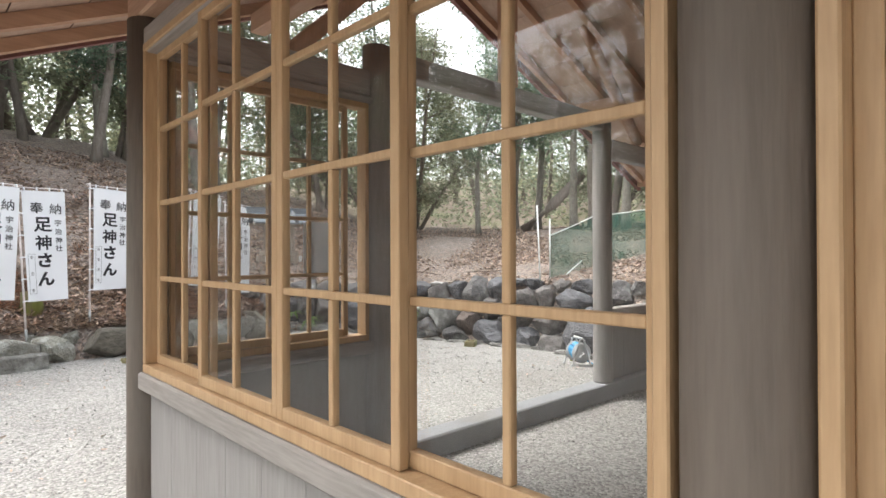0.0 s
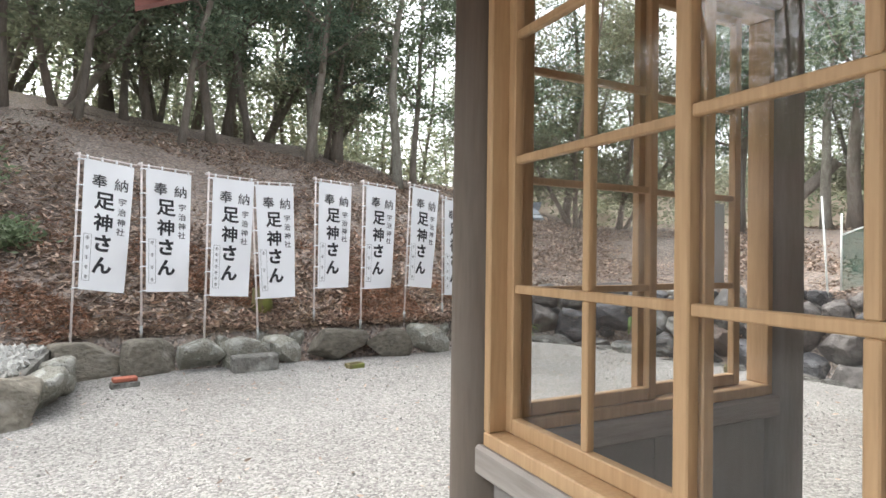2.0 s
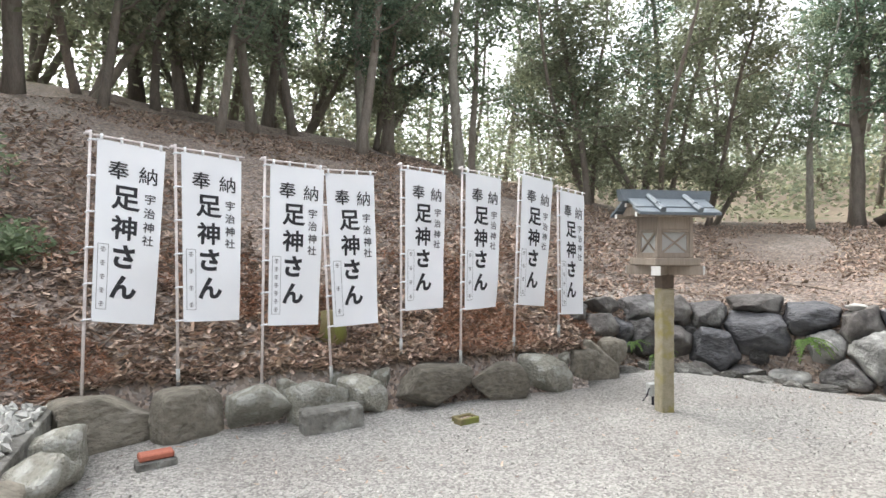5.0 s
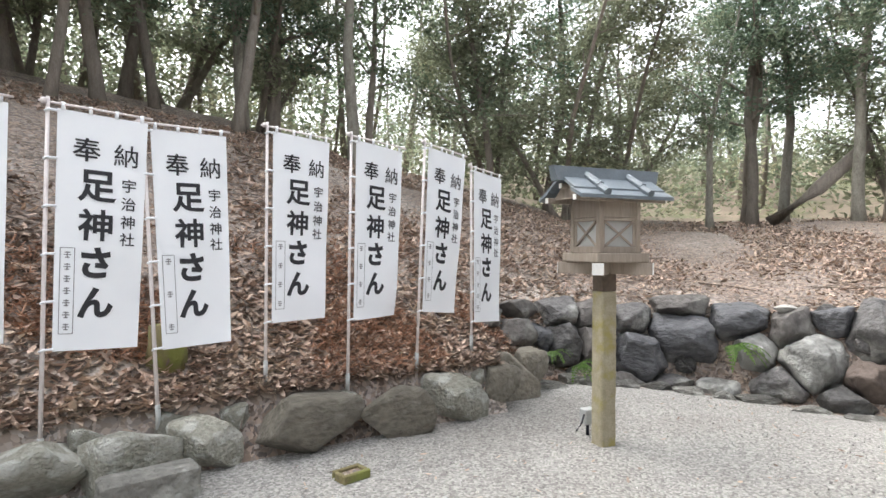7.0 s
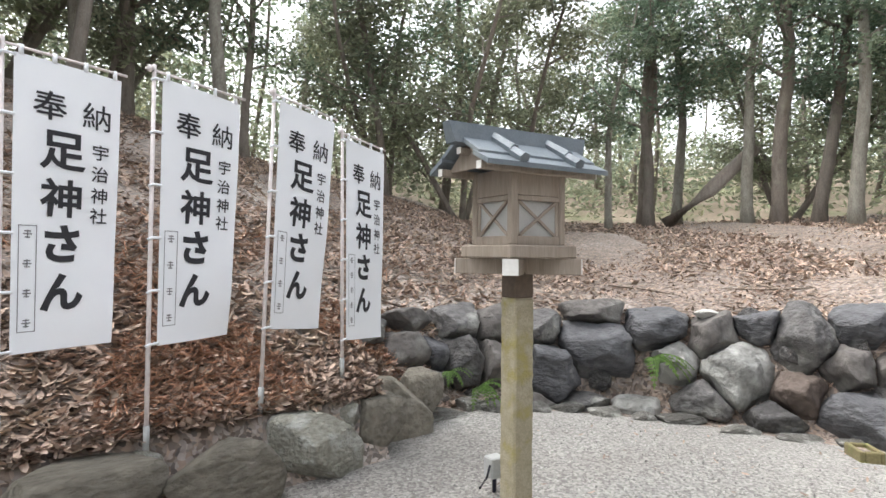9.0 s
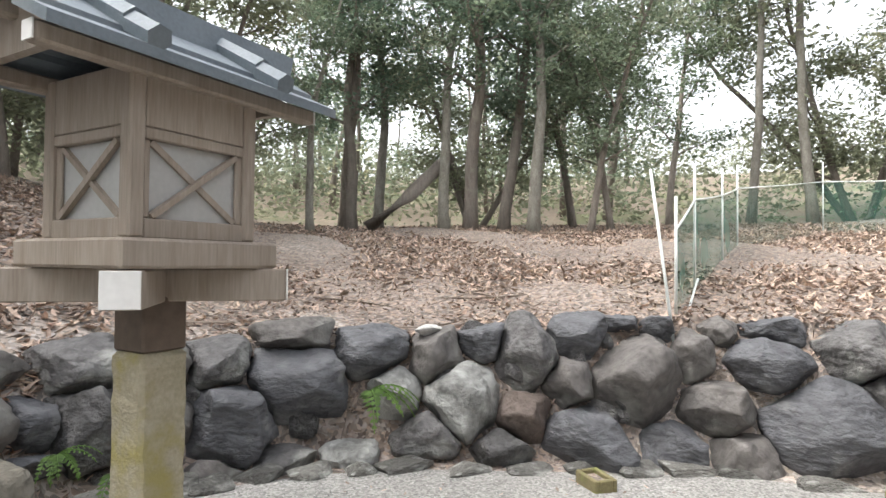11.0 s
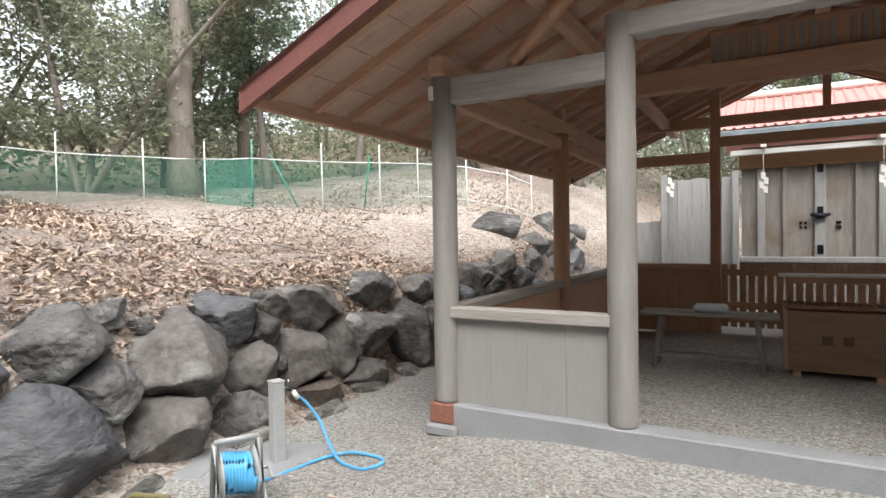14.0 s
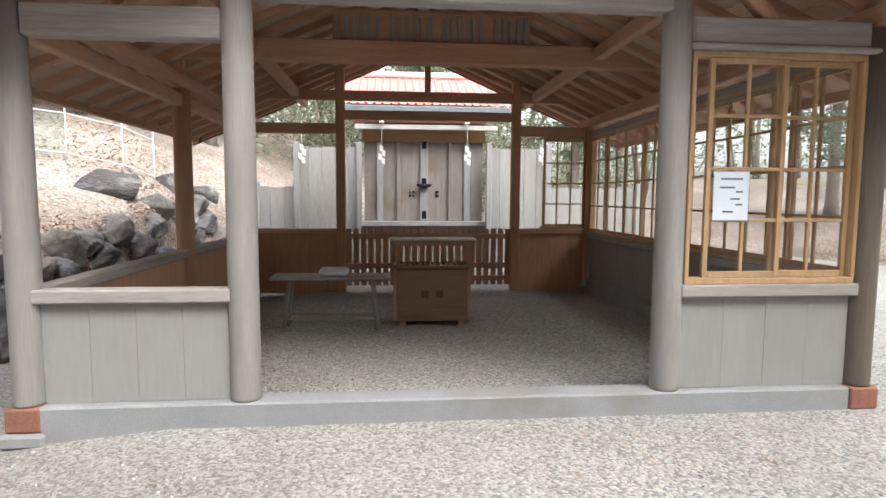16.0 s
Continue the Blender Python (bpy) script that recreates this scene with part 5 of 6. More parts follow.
# the wood further off, too deep to count
far = random.Random(21)
verts, faces, centres = [], [], []
for _ in range(260):
    az = far.uniform(-80, 235)
    if 94 < az < 113 and far.random() < 0.85:
        continue
    r = far.uniform(21, 44)
    a = radians(90 - az)
    x, y = CX + r * math.cos(a), CY + r * math.sin(a)
    z = bank_height(x, y)
    hgt = far.uniform(6, 12)
    pts, rad = limb(far, (x, y, z - 0.3), (far.gauss(0, 0.08), far.gauss(0, 0.08), 1), hgt, far.uniform(0.06, 0.2), 0.03, 0.12, 6, 0.03)
    o = len(verts)
    v, f = tube_data(pts, rad, 5)
    verts += v
    faces += [tuple(o + i for i in q) for q in f]
    for _k in range(20):
        h = far.uniform(0.12, 1.0)
        centres.append(pts[min(6, int(h * 6))] + Vector((far.gauss(0, 1.3), far.gauss(0, 1.3), far.gauss(0, 0.6))))
tagged(new("far_trunks", mesh_from("far_trunks", verts, faces, BARK, True)), "many thin dark trunks deep in the wood", "woods", kind="stuff")
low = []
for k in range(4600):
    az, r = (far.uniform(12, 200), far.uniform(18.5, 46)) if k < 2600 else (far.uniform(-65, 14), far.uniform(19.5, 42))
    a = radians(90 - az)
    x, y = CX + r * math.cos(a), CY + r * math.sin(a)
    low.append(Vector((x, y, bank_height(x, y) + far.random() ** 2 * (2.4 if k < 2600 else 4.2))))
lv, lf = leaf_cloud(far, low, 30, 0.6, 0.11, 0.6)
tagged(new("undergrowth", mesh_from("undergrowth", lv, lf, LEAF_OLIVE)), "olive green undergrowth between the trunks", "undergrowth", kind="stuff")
lv, lf = leaf_cloud(far, centres, 36, 0.42, 0.12)
tagged(new("far_foliage", mesh_from("far_foliage", lv, lf, LEAF_MID)), "green foliage of the far wood", "woods", kind="stuff")

# dry leaves lying on the bank
lit = random.Random(31)
items = []
for i in range(76000):
    az = lit.uniform(-60, 150) if i < 60000 else lit.uniform(-60, 24)
    a = radians(90 - az)
    e = edge_radius(a)
    back = 0.75 if 26 < az < 150 else 0.3
    u = back * 0.8 + lit.random() ** 1.7 * 8.5
    x, y = CX + (e + u) * math.cos(a), CY + (e + u) * math.sin(a)
    s = lit.uniform(0.03, 0.068) if az > 30 else lit.uniform(0.035, 0.092)
    items.append(Matrix.LocRotScale((x, y, bank_height(x, y) + lit.uniform(0.0, 0.03)), Euler((lit.gauss(0, 0.35), lit.gauss(0, 0.35), lit.uniform(0, 6.28))), (s, s * 0.55, s)))
for _ in range(20000):
    az = lit.uniform(8, 100)
    a = radians(90 - az)
    r = edge_radius(a) + lit.uniform(2.2, 12.0)
    x, y = CX + r * math.cos(a), CY + r * math.sin(a)
    s = lit.uniform(0.045, 0.085)
    items.append(Matrix.LocRotScale((x, y, bank_height(x, y) + lit.uniform(0.0, 0.04)), Euler((lit.gauss(0, 0.45), lit.gauss(0, 0.45), lit.uniform(0, 6.28))), (s, s * 0.55, s)))
LEAF_SHAPE = ([(-0.9, 0, 0.12), (-0.2, 0.5, 0.0), (0.6, 0.35, 0.05), (1.0, 0, 0.16), (0.6, -0.35, 0.05), (-0.2, -0.5, 0.0), (0.1, 0, -0.1)], [(0, 6, 1), (1, 6, 2), (2, 6, 3), (3, 6, 4), (4, 6, 5), (5, 6, 0)])
tagged(new("fallen_leaves", scatter_mesh("fallen_leaves", items, LEAF_LITTER, LEAF_SHAPE)), "scattered curled dry brown leaves on the bank", "fallen leaves", kind="stuff")


items = []
for _ in range(26000):
    az = lit.uniform(-60, 22)
    a = radians(90 - az)
    u = 0.25 + abs(lit.gauss(0, 1.1))
    clump = noise.noise(Vector((az * 0.09, u * 0.9, 3.0)))
    if clump < 0.0:
        continue
    e = edge_radius(a)
    x, y = CX + (e + u) * math.cos(a), CY + (e + u) * math.sin(a)
    if x < -0.4 and y < 10.6:
        continue
    s = lit.uniform(0.04, 0.1)
    items.append(Matrix.LocRotScale((x, y, bank_height(x, y) + lit.uniform(0.005, 0.05)), Euler((lit.gauss(0, 0.4), lit.gauss(0, 0.4), lit.uniform(0, 6.28))), (s, s * 0.16, s)))
tagged(new("dry_needles", scatter_mesh("dry_needles", items, RUST_LEAF, LEAF_SHAPE)), "rust-brown dry cedar needles heaped along the kerb", "fallen needles", kind="stuff")
verts, faces = [], []
for _ in range(420):
    az = lit.uniform(-60, 130)
    a = radians(90 - az)
    e = edge_radius(a)
    u = 0.9 + lit.random() * 9
    x, y = CX + (e + u) * math.cos(a), CY + (e + u) * math.sin(a)
    w, ln, pts = lit.uniform(0, 6.28), lit.uniform(0.25, 1.3), []
    for k in range(5):
        w += lit.gauss(0, 0.2)
        pts.append(Vector((x, y, bank_height(x, y) + 0.025)))
        x, y = x + math.cos(w) * ln / 4, y + math.sin(w) * ln / 4
    r = lit.uniform(0.004, 0.013)
    o = len(verts)
    v, f = tube_data(pts, [r, r, r * 0.9, r * 0.7, r * 0.4], 5)
    verts += v
    faces += [tuple(o + i for i in q) for q in f]
tagged(new("fallen_twigs", mesh_from("fallen_twigs", verts, faces, TWIG, True)), "thin dry sticks lying among the leaves", "twigs", kind="stuff")


def shrub(x, y, height, wide, seed):
    """A loose shrub: thin stems from one base with small pale leaves at their ends."""
    rng = random.Random(seed)
    sh = thing("shrub", "loose pale green shrub on the leafy bank", "shrub", "shrubs on the bank", at=(x, y, bank_height(x, y)))
    sv, sf, tips = [], [], []
    for _ in range(16):
        w = rng.uniform(0, 6.28)
        lp, lr = limb(rng, (0, 0, -0.05), (math.cos(w) * wide, math.sin(w) * wide, height), height * rng.uniform(0.6, 1.1), 0.014, 0.004, 0.3, 6, 0.05)
        o = len(sv)
        v, f = tube_data(lp, lr, 5)
        sv += v
        sf += [tuple(o + i for i in q) for q in f]
        tips += lp[3:]
    part("stems", mesh_from("stems", sv, sf, BARK, True), BARK, sh)
    v, f = leaf_cloud(rng, tips, 26, 0.16, 0.045, 0.6)
    part("leaves", mesh_from("leaves", v, f, SHRUB_LEAF), SHRUB_LEAF, sh)


shrub(-1.95, 12.5, 1.5, 0.9, 61)
shrub(-1.35, 12.25, 0.5, 0.6, 62)
shrub(-2.9, 13.4, 1.6, 0.9, 63)


# ---- inside the pavilion ----
def build_offertory():
    b = thing("offertory_box", "plain brown wooden offertory box with a slatted top", "offertory box", at=(4.445, 1.0, -0.06))
    for s in (-1, 1):
        box("end_panel", s * 0.455 - 0.02, s * 0.455 + 0.02, -0.245, 0.245, 0.07, 0.72, BROWN_WOOD, b)
        box("runner", s * 0.36 - 0.04, s * 0.36 + 0.04, -0.25, 0.25, 0.0, 0.07, BROWN_Y, b)
        box("front_panel" if s > 0 else "rear_panel", -0.434, 0.434, s * 0.235 - 0.012, s * 0.235 + 0.012, 0.071, 0.70, BOX_WOOD, b)
        box("top_rail", -0.475, 0.475, s * 0.225 - 0.025, s * 0.225 + 0.026, 0.7205, 0.755, BOX_WOOD, b)
        box("top_end_rail", s * 0.45 - 0.025, s * 0.45 + 0.025, -0.199, 0.199, 0.7205, 0.754, BOX_WOOD, b)
    for i in range(13):
        x = -0.395 + i * 0.066
        box("slat", x - 0.014, x + 0.014, -0.198, 0.198, 0.722, 0.75, BOX_WOOD, b)
    box("floor", -0.43, 0.43, -0.22, 0.22, 0.072, 0.09, DARK_METAL, b)
    for x in (-0.09, 0.09):
        box("crest", x - 0.045, x + 0.045, 0.2475, 0.2505, 0.36, 0.45, CREST, b, "dark square crest", bevel=0.001)


BOX_WOOD = material("offertory_brown_wood", (0.30, 0.185, 0.115), (0.21, 0.125, 0.075), 0.7, 3, 14, 0.1, GRAIN_X)
CREST = material("faded_crest", (0.10, 0.065, 0.045), (0.14, 0.09, 0.06), 0.8, 20, 60, 0.1)
build_offertory()

bench = thing("bench", "old grey wooden trestle bench with splayed legs", "bench", at=(5.65, 1.28, -0.06))
box("seat", -0.70, 0.70, -0.17, 0.17, 0.61, 0.655, GREY_WOOD_X, bench, bevel=0.01)
for sx in (-1, 1):
    for sy in (-1, 1):
        tube("leg", [(sx * 0.55, sy * 0.16, 0.0), (sx * 0.48, sy * 0.12, 0.61)], 0.026, GREY_WOOD, bench, 6)
    box("cross_brace", sx * 0.535 - 0.012, sx * 0.535 + 0.012, -0.15, 0.15, 0.14, 0.17, GREY_WOOD_Y, bench)
for sy in (-1, 1):
    box("stretcher", -0.52, 0.52, sy * 0.15 - 0.012, sy * 0.15 + 0.012, 0.14, 0.17, GREY_WOOD_X, bench)
bundle = thing("folded_cloth", "folded pale grey cloth bundle lying on the bench", "cloth", at=(5.62, 1.28, 0.596))
bm = box_bm(-0.17, 0.17, -0.1, 0.1, 0, 0.085, 0.03)
part("bundle", bm, PAPER, bundle, smooth=True)
table = thing("offering_table", "narrow wooden offering table with a white top", "table", at=(4.4, 0.6, -0.06))
box("top", -0.56, 0.56, -0.16, 0.16, 1.02, 1.05, WHITE_TRIM, table, bevel=0.006)
box("apron", -0.5, 0.5, -0.12, 0.12, 0.95, 1.018, BROWN_X, table)
for sx in (-1, 1):
    for sy in (-1, 1):
        box("leg", sx * 0.46 - 0.025, sx * 0.46 + 0.025, sy * 0.1 - 0.02, sy * 0.1 + 0.02, 0, 0.949, BROWN_WOOD, table)
    box("foot", sx * 0.46 - 0.024, sx * 0.46 + 0.024, -0.079, 0.079, 0.12, 0.16, BROWN_Y, table)
gate = thing("slatted_gate", "low brown slatted gate closing the back opening", "gate")
for i in range(23):
    x = 2.94 + i * 0.1235
    box("slat", x - 0.045, x + 0.045, YB - 0.012, YB + 0.012, 0.02, 0.99, BROWN_WOOD, gate, bevel=0.004)
for z in (0.14, 0.36, 0.86):
    box("rail", 2.9, 5.7, YB + 0.014, YB + 0.05, z - 0.045, z + 0.045, BROWN_X, gate)
notice = thing("paper_notice", "pale blue printed notice taped inside the window", "notice", at=(2.56, YF + 0.04, 1.545))
box("sheet", -0.13, 0.13, -0.001, 0.001, -0.17, 0.17, PAPER, notice, bevel=0)
for i, (w, z, x) in enumerate(((0.16, 0.12, 0.0), (0.11, 0.06, -0.03), (0.05, 0.03, 0.06), (0.07, -0.02, 0.03), (0.05, -0.06, 0.06), (0.08, -0.11, -0.02))):
    box("text_bar", -x - w / 2, -x + w / 2, 0.0025, 0.0035, z - 0.006, z + 0.006, THIN_INK, notice, bevel=0)

# ---- shrine behind ----
SY = -5.0
shrine = thing("shrine", "small silvered wooden shrine with a pink metal roof", "shrine", kind="structure")
box("base", 2.65, 5.75, SY - 2.2, SY + 0.12, -0.3, 0.86, SHRINE_WOOD, shrine, bevel=0.01)
box("threshold", 2.76, 5.62, SY + 0.0, SY + 0.22, 0.87, 0.98, PALE_BOARD, shrine, bevel=0.01)
box("body", 2.85, 5.55, SY - 2.0, SY - 0.05, 0.861, 3.2, SHRINE_WOOD, shrine, bevel=0.01)
for x, w in ((5.2, 0.07), (4.78, 0.045), (3.60, 0.045), (3.22, 0.07), (4.2, 0.09)):
    box("pilaster", x - w, x + w, SY - 0.048, SY + 0.03, 0.981, 2.75, PALE_BOARD if w > 0.05 else SHRINE_WOOD, shrine, bevel=0.008)
box("frieze", 2.8, 5.6, SY - 0.045, SY + 0.05, 2.76, 3.04, WARM_WOOD, shrine, "warm brown frieze board", bevel=0.01)
for z, w, h in ((2.70, 0.05, 0.09), (1.83, 0.05, 0.12), (1.12, 0.05, 0.09)):
    box("metal_fitting", 4.2 - w, 4.2 + w, SY + 0.032, SY + 0.05, z - h, z + h, DARK_METAL, shrine, "dark bronze fitting", bevel=0.01)
tube("lock_bar", [(4.36, SY + 0.06, 1.80), (4.2, SY + 0.1, 1.77), (4.04, SY + 0.06, 1.80)], [0.03, 0.055, 0.03], DARK_METAL, shrine, 8, "dark bronze lock")
for x in (4.44, 4.52, 3.92, 3.88):
    for z in (1.64, 1.55):
        box("stud", x - 0.022, x + 0.022, SY - 0.046, SY - 0.02, z - 0.025, z + 0.025, DARK_METAL, shrine, bevel=0.006)
box("eave_board", 2.59, 5.73, SY + 0.3, SY + 0.42, 3.0, 3.1, WHITE_TRIM, shrine, "pale eave board", bevel=0.006)
box("gutter", 2.36, 5.95, SY + 0.52, SY + 0.64, 3.33, 3.47, COPPER, shrine, "blue-grey metal gutter", bevel=0.02)
box("gutter_end", 2.26, 2.36, SY + 0.5, SY + 0.66, 3.34, 3.5, WHITE_TRIM, shrine)
for x in (5.15, 3.3):
    box("rafter_end", x - 0.05, x + 0.05, SY + 0.2, SY + 0.66, 3.1, 3.3, WHITE_TRIM, shrine, "white painted bracket end", bevel=0.008)
verts, faces = [], []
nn = 84
for i in range(nn + 1):
    x = 2.3 + 3.7 * i / nn
    up = 0.035 if i % 4 == 0 else 0.0
    verts += [(x, SY + 0.62, 3.5 + up), (x, SY - 1.3, 4.42 + up)]
for i in range(nn):
    faces.append((2 * i, 2 * i + 1, 2 * i + 3, 2 * i + 2))
part("roof_sheet", mesh_from("roof_sheet", verts, faces, PINK_METAL), PINK_METAL, shrine, "faded pink ribbed metal roofing")
verts = [(x, y - 2.0 if abs(y) > 9 else y, z) for x, y, z in [(2.3, SY - 1.3, 4.42), (6.0, SY - 1.3, 4.42), (6.0, SY - 3.2, 3.5), (2.3, SY - 3.2, 3.5)]]
part("rear_roof_sheet", mesh_from("rear_roof_sheet", verts, [(0, 1, 2, 3)], PINK_METAL), PINK_METAL, shrine)
tube("ridge_tube", [(2.2, SY - 1.3, 4.5), (6.1, SY - 1.3, 4.5)], 0.08, WHITE_TRIM, shrine, 10, "white ridge roll")
box("soffit", 2.4, 5.9, SY - 0.05, SY + 0.6, 3.31, 3.33, SHRINE_WOOD, shrine)

for x0, x1, y, top, nm in ((5.62, 7.0, SY + 0.35, 2.6, "plank_fence"), (1.42, 2.8, SY + 0.35, 2.62, "plank_fence"), (7.02, 7.9, SY + 0.1, 1.75, "low_plank_fence"), (-0.8, 1.38, SY + 0.1, 1.75, "low_plank_fence")):
    f = thing(nm, "silvery upright plank fence beside the shrine", "fence", "fences beside the shrine")
    n = round((x1 - x0) / 0.27)
    for i in range(n):
        a = x0 + (x1 - x0) * i / n
        box("plank", a + 0.003, a + (x1 - x0) / n - 0.003, y - 0.015, y + 0.015, -0.12, top - 0.02 * (i % 2), PALE_BOARD, f, bevel=0.004)
    box("rail", x0, x1, y - 0.055, y - 0.016, top - 0.5, top - 0.4, PALE_BOARD, f)
    for x in (x0 + 0.02, x1 - 0.02):
        box("post", x - 0.06, x + 0.06, y + 0.017, y + 0.12, -0.15, top + 0.1, PALE_BOARD, f, bevel=0.01)
for x in (6.85, 5.15, 3.28, 1.6):
    sh = thing("paper_streamer", "white folded paper streamer hanging on a cord", "paper streamer", "paper streamers", at=(x, SY + 0.5, 2.5))
    v, fc = [], []
    for i, (dx, dz) in enumerate(((0.0, 0.12), (-0.05, 0.02), (0.03, -0.06), (-0.04, -0.15))):
        o = len(v)
        v += [(dx - 0.035, 0.01 * i, dz), (dx + 0.045, 0.01 * i, dz + 0.03), (dx + 0.04, 0.01 * i, dz - 0.1), (dx - 0.03, 0.01 * i, dz - 0.13)]
        fc.append((o, o + 1, o + 2, o + 3))
    ob = part("folded_paper", mesh_from("folded_paper", v, fc, WHITE_TRIM), WHITE_TRIM, sh)
    ob.modifiers.new("thick", "SOLIDIFY").thickness = 0.003
    tube("cord", [(0, 0, 0.12), (0, 0, 0.62)], 0.006, WHITE_TRIM, sh, 5)

# ---- water tap, hose reel and hose ----
TX, TY = 8.23, 5.22
tz = yard_height(TX, TY)
tap = thing("water_tap", "grey standpipe with a chrome tap", "water tap", at=(TX, TY, tz))
tap.rotation_euler.z = radians(-15)
box("pillar", -0.045, 0.045, -0.045, 0.045, -0.05, 0.60, GREY_PLASTIC, tap, bevel=0.006)
box("cap", -0.05, 0.05, -0.05, 0.05, 0.601, 0.615, GREY_PLASTIC, tap)
CHROME = material("chrome", (0.6, 0.6, 0.6), (0.5, 0.5, 0.5), 0.2, 8, 60, 0.0, metal=1.0)
tube("spout", [(0, -0.04, 0.55), (0.0, -0.09, 0.55), (0.0, -0.13, 0.53), (0, -0.145, 0.49)], 0.013, CHROME, tap, 10, "chrome spout")
tube("tap_handle", [(-0.03, -0.09, 0.595), (0.03, -0.09, 0.595)], 0.01, CHROME, tap, 8, "chrome handle")
tube("tap_stem", [(0, -0.09, 0.55), (0, -0.09, 0.595)], 0.008, CHROME, tap, 8)
slab = thing("drain_slab", "cracked grey concrete slab round the tap", "slab", kind="structure", at=(TX + 0.05, TY + 0.05, tz))
slab.rotation_euler.z = radians(25)
box("slab", -0.5, 0.35, -0.4, 0.4, -0.08, 0.018, CONCRETE, slab, bevel=0.015)
box("slab_piece", 0.36, 0.6, -0.4, 0.3, -0.08, 0.012, CONCRETE, slab, bevel=0.015)
RX, RY = 7.89, 5.88
rz0 = yard_height(RX, RY)
reel = thing("hose_reel", "pale plastic hose reel wound with blue hose", "hose reel", at=(RX, RY, rz0 + 0.015))
reel.rotation_euler.z = radians(150)
for s in (-1, 1):
    tube("side_frame", [(-0.16, s * 0.13, 0.0), (-0.13, s * 0.13, 0.02), (-0.02, s * 0.13, 0.38), (0.03, s * 0.13, 0.385), (0.16, s * 0.13, 0.02), (0.18, s * 0.13, 0.0)], 0.018, GREY_PLASTIC, reel, 8)
    tube("flange", [(0, s * 0.105, 0.19), (0, s * 0.095, 0.19)], 0.15, GREY_PLASTIC, reel, 24, "pale drum flange")
tube("top_handle", [(0.0, -0.13, 0.40), (0.0, 0.13, 0.40)], 0.018, GREY_PLASTIC, reel, 8)
tube("crank", [(0, 0.13, 0.19), (0, 0.19, 0.19), (0.08, 0.19, 0.15), (0.08, 0.25, 0.15)], 0.012, GREY_PLASTIC, reel, 8)
pts = []
for i in range(9 * 16 + 1):
    w = 2 * math.pi * i / 16
    rr = 0.115 + 0.012 * math.sin(i * 0.37)
    pts.append((rr * math.cos(w), -0.085 + 0.17 * i / (9 * 16), 0.19 + rr * math.sin(w)))
tube("wound_hose", pts, 0.013, BLUE_HOSE, reel, 7, "coiled blue hose")
hose = thing("garden_hose", "light blue garden hose looped over the gravel", "hose")
path = [(TX - 0.04, TY - 0.14, 0.30), (TX - 0.08, TY - 0.22, 0.22), (TX - 0.17, TY - 0.27, 0.08), (TX - 0.28, TY - 0.24, -0.05), (7.74, 5.10, -0.13), (7.47, 5.19, -0.12), (7.39, 5.06, -0.12), (7.52, 4.95, -0.12), (7.74, 4.94, -0.12), (7.9, 5.08, -0.14), (8.0, 5.4, -0.16), (7.98, 5.7, -0.12), (7.92, 5.84, -0.03)]
fine_path = []
for i in range(len(path) - 1):
    p0, p1, p2, p3 = (Vector(path[max(0, min(len(path) - 1, i + k))]) for k in (-1, 0, 1, 2))
    for j in range(6):
        t = j / 6
        fine_path.append(0.5 * (2 * p1 + (p2 - p0) * t + (2 * p0 - 5 * p1 + 4 * p2 - p3) * t * t + (3 * p1 - p0 - 3 * p2 + p3) * t ** 3))
tube("hose", [(p.x, p.y, max(p.z, yard_height(p.x, p.y) + 0.012)) for p in fine_path], 0.012, BLUE_HOSE, hose, 8)
tube("hose_connector", [(TX - 0.035, TY - 0.135, 0.32), (TX - 0.06, TY - 0.16, 0.26)], 0.019, PVC, hose, 10, "white hose connector")

# ---- net fence on the bank ----
def net_material(name, low, high):
    m = bpy.data.materials.new(name)
    m.use_nodes = True
    n, l = m.node_tree.nodes, m.node_tree.links
    b = n["Principled BSDF"]
    b.inputs["Base Color"].default_value, b.inputs["Roughness"].default_value = (0.03, 0.20, 0.15, 1), 0.6
    clear, mixer, tex, rng = n.new("ShaderNodeBsdfTransparent"), n.new("ShaderNodeMixShader"), n.new("ShaderNodeTexNoise"), n.new("ShaderNodeMapRange")
    tex.inputs["Scale"].default_value = 1.2
    rng.inputs["To Min"].default_value, rng.inputs["To Max"].default_value = low, high
    l.new(tex.outputs["Fac"], rng.inputs["Value"])
    l.new(rng.outputs["Result"], mixer.inputs[0])
    l.new(clear.outputs[0], mixer.inputs[1])
    l.new(b.outputs[0], mixer.inputs[2])
    l.new(mixer.outputs[0], n["Material Output"].inputs["Surface"])
    return m


NET, NET_DENSE = net_material("green_net", 0.08, 0.36), net_material("folded_green_net", 0.3, 0.75)
net_fence = thing("net_fence", "low fence of white tubes hung with green netting on the bank", "fence")
FENCE_LINE = [(9.55, 7.6, 1.15), (10.6, 7.3, 1.4), (12.2, 6.75, 1.3), (13.6, 6.3, 1.35), (16.6, 4.2, 1.4), (16.4, 2.6, 1.35), (15.8, 1.3, 1.3), (15.0, 0.5, 1.3), (14.3, -0.1, 1.4), (13.4, -1.2, 1.4), (12.6, -2.2, 1.4), (12.1, -3.0, 1.3), (11.1, -3.5, 1.25), (10.3, -4.0, 1.3), (9.9, -4.5, 1.35)]
tops = []
for i, (x, y, h) in enumerate(FENCE_LINE):
    z = bank_height(x, y)
    tube("fence_pole", [(x, y, z - 0.1), (x + 0.01, y, z + h)], 0.014, GREEN_TUBE if i == 8 else PVC, net_fence, 8)
    tops.append(Vector((x, y, z + h * 0.72)))
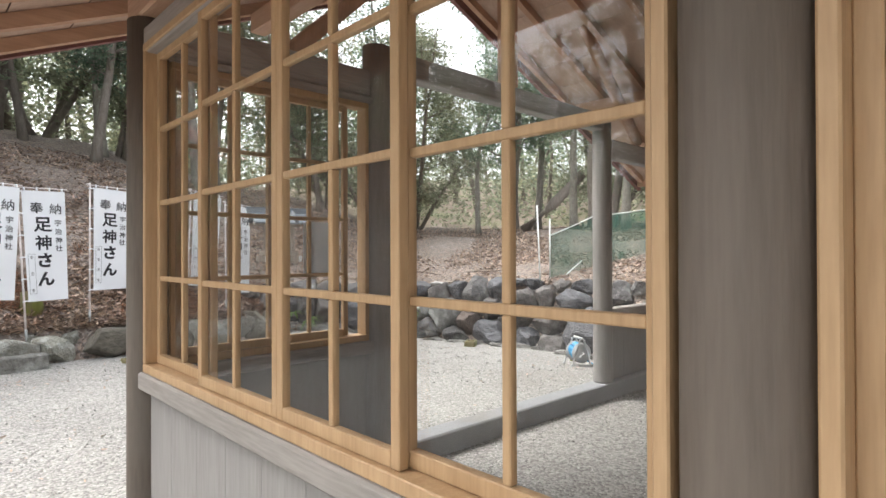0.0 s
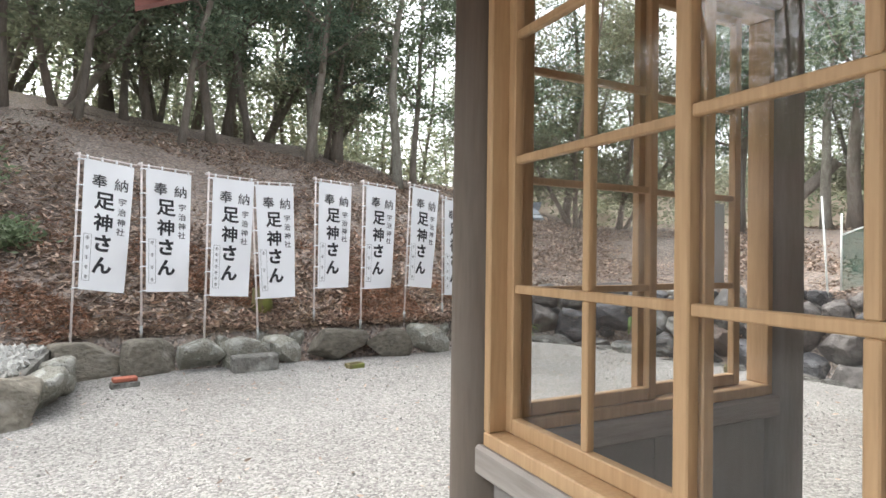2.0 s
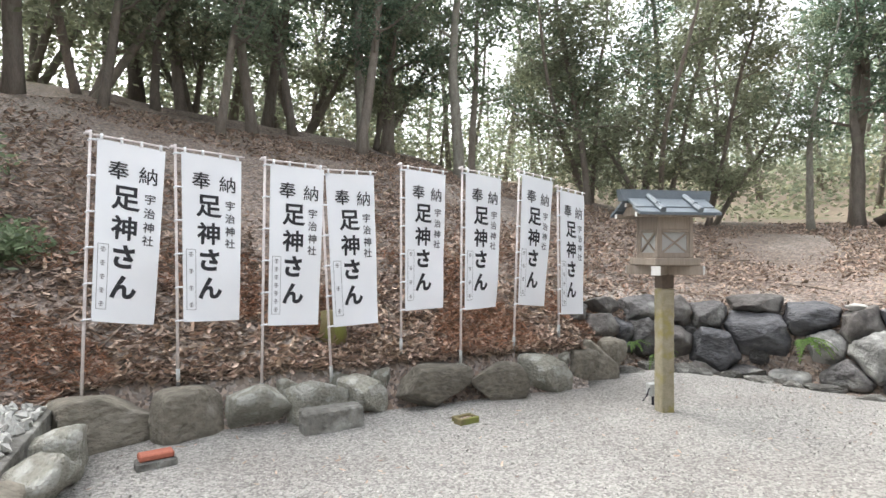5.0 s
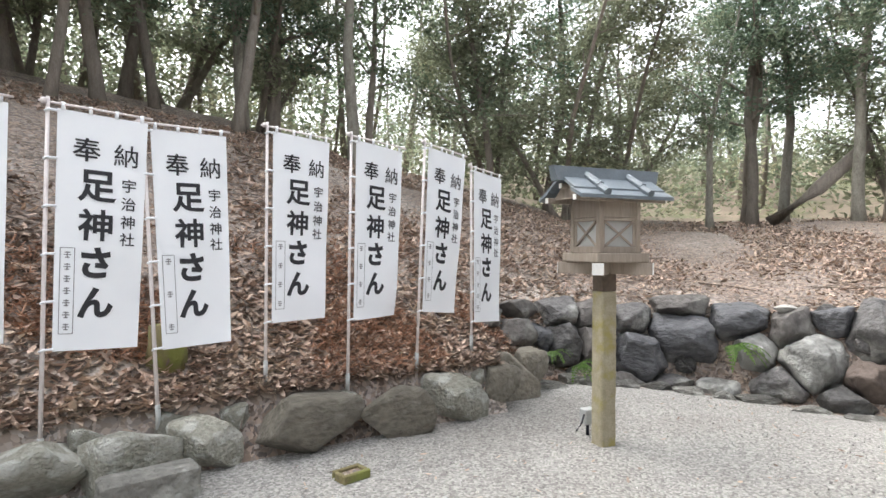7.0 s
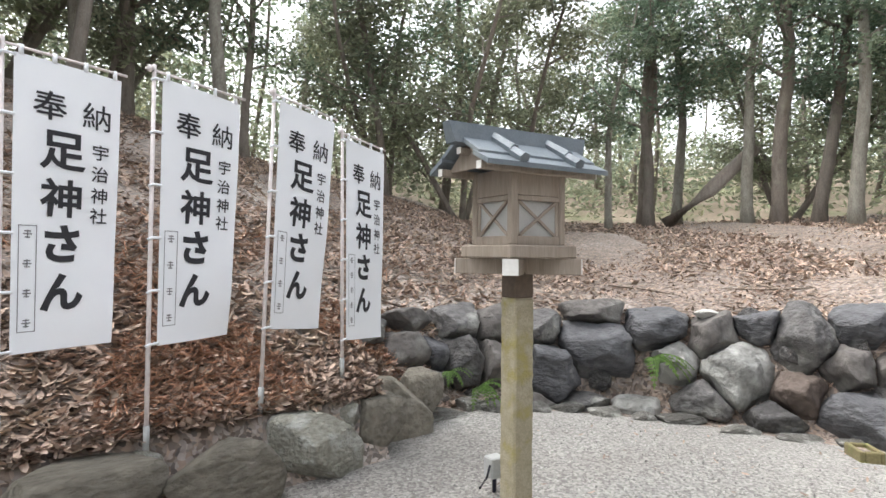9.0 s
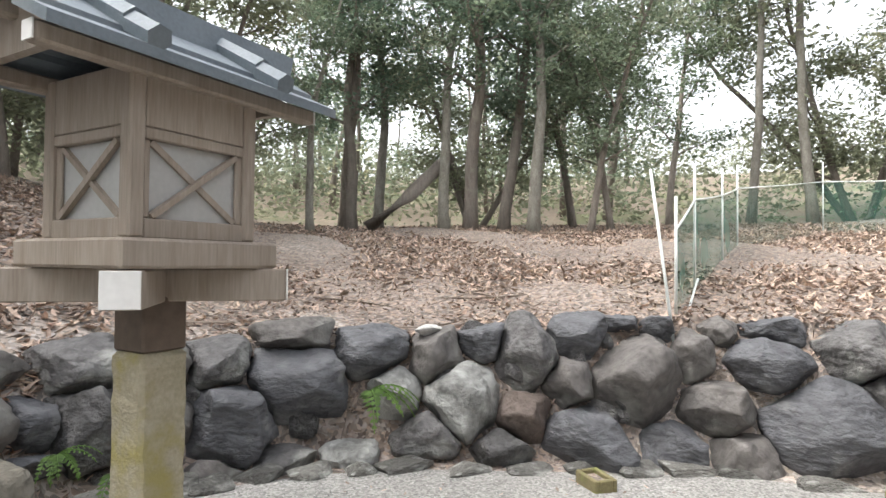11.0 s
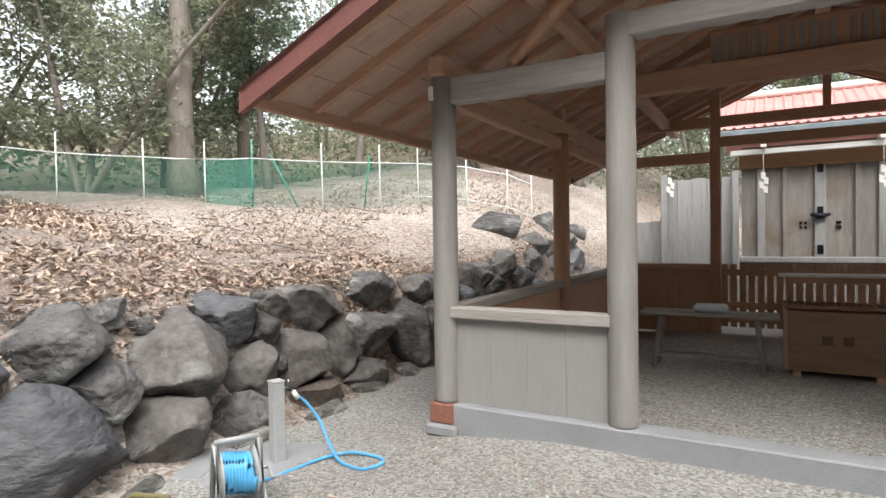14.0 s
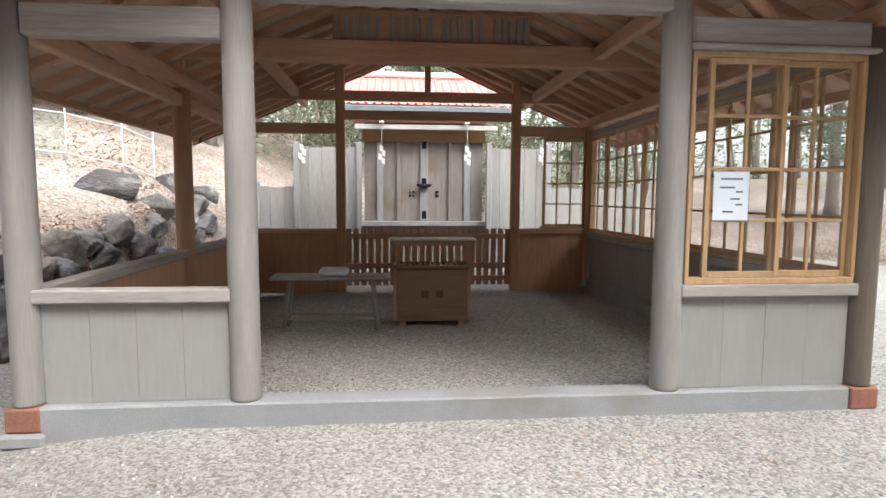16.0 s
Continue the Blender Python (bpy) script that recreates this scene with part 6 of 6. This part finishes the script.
for a, b in zip(tops, tops[1:]):
    tube("top_rail", [a, a.lerp(b, 0.5) - Vector((0, 0, 0.01)), b], 0.012, PVC, net_fence, 6)
for i, (a, b) in enumerate(zip(tops[:-3], tops[1:-2])):
    za, zb = bank_height(a.x, a.y), bank_height(b.x, b.y)
    part("net", mesh_from("net", [(a.x, a.y, za), (b.x, b.y, zb), (b.x, b.y, b.z - 0.02), (a.x, a.y, a.z - 0.02)], [(0, 1, 2, 3)], NET_DENSE if i < 3 or i == 7 else NET), NET, net_fence, "sheer green netting")
for a, b in zip(tops[-4:], tops[-3:]):
    tube("lower_rail", [a - Vector((0, 0, 0.75)), b - Vector((0, 0, 0.75))], 0.01, PVC, net_fence, 6)
bx, by = 9.3, 7.62
bz = bank_height(bx, by)
tube("leaning_stake", [(bx, by, bz - 0.1), (bx + 0.18, by + 0.22, bz + 1.72)], 0.014, PVC, net_fence, 8)
tube("leaning_stake", [(bx - 0.02, by + 0.02, bz - 0.05), (bx + 0.9, by - 0.3, bz + 0.65)], 0.012, PVC, net_fence, 8)
for x, y, dx in ((13.9, -1.0, 0.5), (12.9, -2.0, -0.4)):
    z = bank_height(x, y)
    tube("green_stake", [(x, y, z - 0.05), (x + dx, y + 0.3, z + 1.1)], 0.016, GREEN_TUBE, net_fence, 8)
log = thing("fallen_log", "dark fallen tree trunk leaning in the wood", "log")
tube("trunk", [(16.9, 14.1, bank_height(16.9, 14.1) + 0.05), (17.3, 13.1, bank_height(17.3, 13.1) + 0.9), (17.8, 12.2, bank_height(17.8, 12.2) + 1.9)], [0.2, 0.18, 0.15], BARK, log, 10)
stump = thing("mossy_stump", "low mossy brown tree stump in the leaves", "stump", at=(1.95, 11.2, bank_height(1.95, 11.2)))
v, f = tube_data([(0, 0, -0.1), (0.01, 0, 0.1), (0, 0.01, 0.25)], [0.17, 0.14, 0.125], 14)
part("stump", mesh_from("stump", [(p.x * (1 + 0.15 * noise.noise(p * 9)), p.y * (1 + 0.15 * noise.noise(p * 9)), p.z) for p in v], f, MOSSY, True), MOSSY, stump)


def fern(x, y, z, s, seed):
    rng = random.Random(seed)
    f = thing("fern", "bright green fern growing between the wall stones", "fern", "ferns in the wall", at=(x, y, z))
    for k in range(8):
        w = rng.uniform(-2.6, -0.4)
        pts = [Vector((0, 0, 0))]
        d = Vector((math.cos(w) - 0.5, math.sin(w) * 0.7 - 0.25, rng.uniform(0.4, 1.1))).normalized()
        for j in range(9):
            d = (d + Vector((0, 0, -0.2))).normalized()
            pts.append(pts[-1] + d * 0.042 * s)
        v, fc = tube_data(pts, [0.004 * s] * 10, 4)
        v = [tuple(q) for q in v]
        for j in range(1, 9):
            side = d.cross(Vector((0, 0, 1))).normalized()
            ln = 0.085 * s * (1 - j / 10)
            for sg in (-1, 1):
                p, o = pts[j], len(v)
                tip = p + side * sg * ln + d * ln * 0.4
                mid = p.lerp(tip, 0.5)
                v += [tuple(p), tuple(mid + d * 0.013 * s), tuple(tip), tuple(mid - d * 0.013 * s)]
                fc.append((o, o + 1, o + 2, o + 3))
        part("frond", mesh_from("frond", v, fc, FERN_LEAF), FERN_LEAF, f)


fern(8.02, 10.12, 0.42, 1.25, 1)
fern(6.42, 11.1, 0.2, 0.9, 2)
fern(6.2, 11.3, 0.35, 0.7, 3)

# ---- loose grains and bits on the yard ----
grit = random.Random(77)
items, bits = [], []
while len(items) < 16000:
    x, y = grit.uniform(-1.2, 8.3), grit.uniform(-1.2, 10.3)
    if 1.3 < x < 7.5 and 4.1 < y < 4.45:
        continue
    s = 0.010 + 0.016 * grit.random() ** 2
    items.append(Matrix.LocRotScale((x, y, yard_height(x, y) + 0.002), Euler((grit.uniform(0, 6), grit.uniform(0, 6), grit.uniform(0, 6))), (s * 1.2, s, s * 0.8)))
while len(bits) < 500:
    x, y = grit.uniform(-0.8, 8.3), grit.uniform(4.6, 10.4)
    s = grit.uniform(0.015, 0.035)
    bits.append(Matrix.LocRotScale((x, y, yard_height(x, y) + 0.012), Euler((grit.gauss(0, 0.3), grit.gauss(0, 0.3), grit.uniform(0, 6))), (s, s * 0.6, s)))
GRIT = material("loose_gravel_grains", (0.43, 0.42, 0.40), (0.30, 0.29, 0.272), 0.85, 8, 60, 0.1, vary=0.5, split=1)
tagged(new("loose_gravel", scatter_mesh("loose_gravel", items, GRIT, OCTA)), "loose pale gravel grains over the yard", "gravel", kind="stuff")
tagged(new("leaf_bits", scatter_mesh("leaf_bits", bits, LEAF_LITTER, LEAF_SHAPE)), "few dry leaf bits blown onto the gravel", "fallen leaves", kind="stuff")
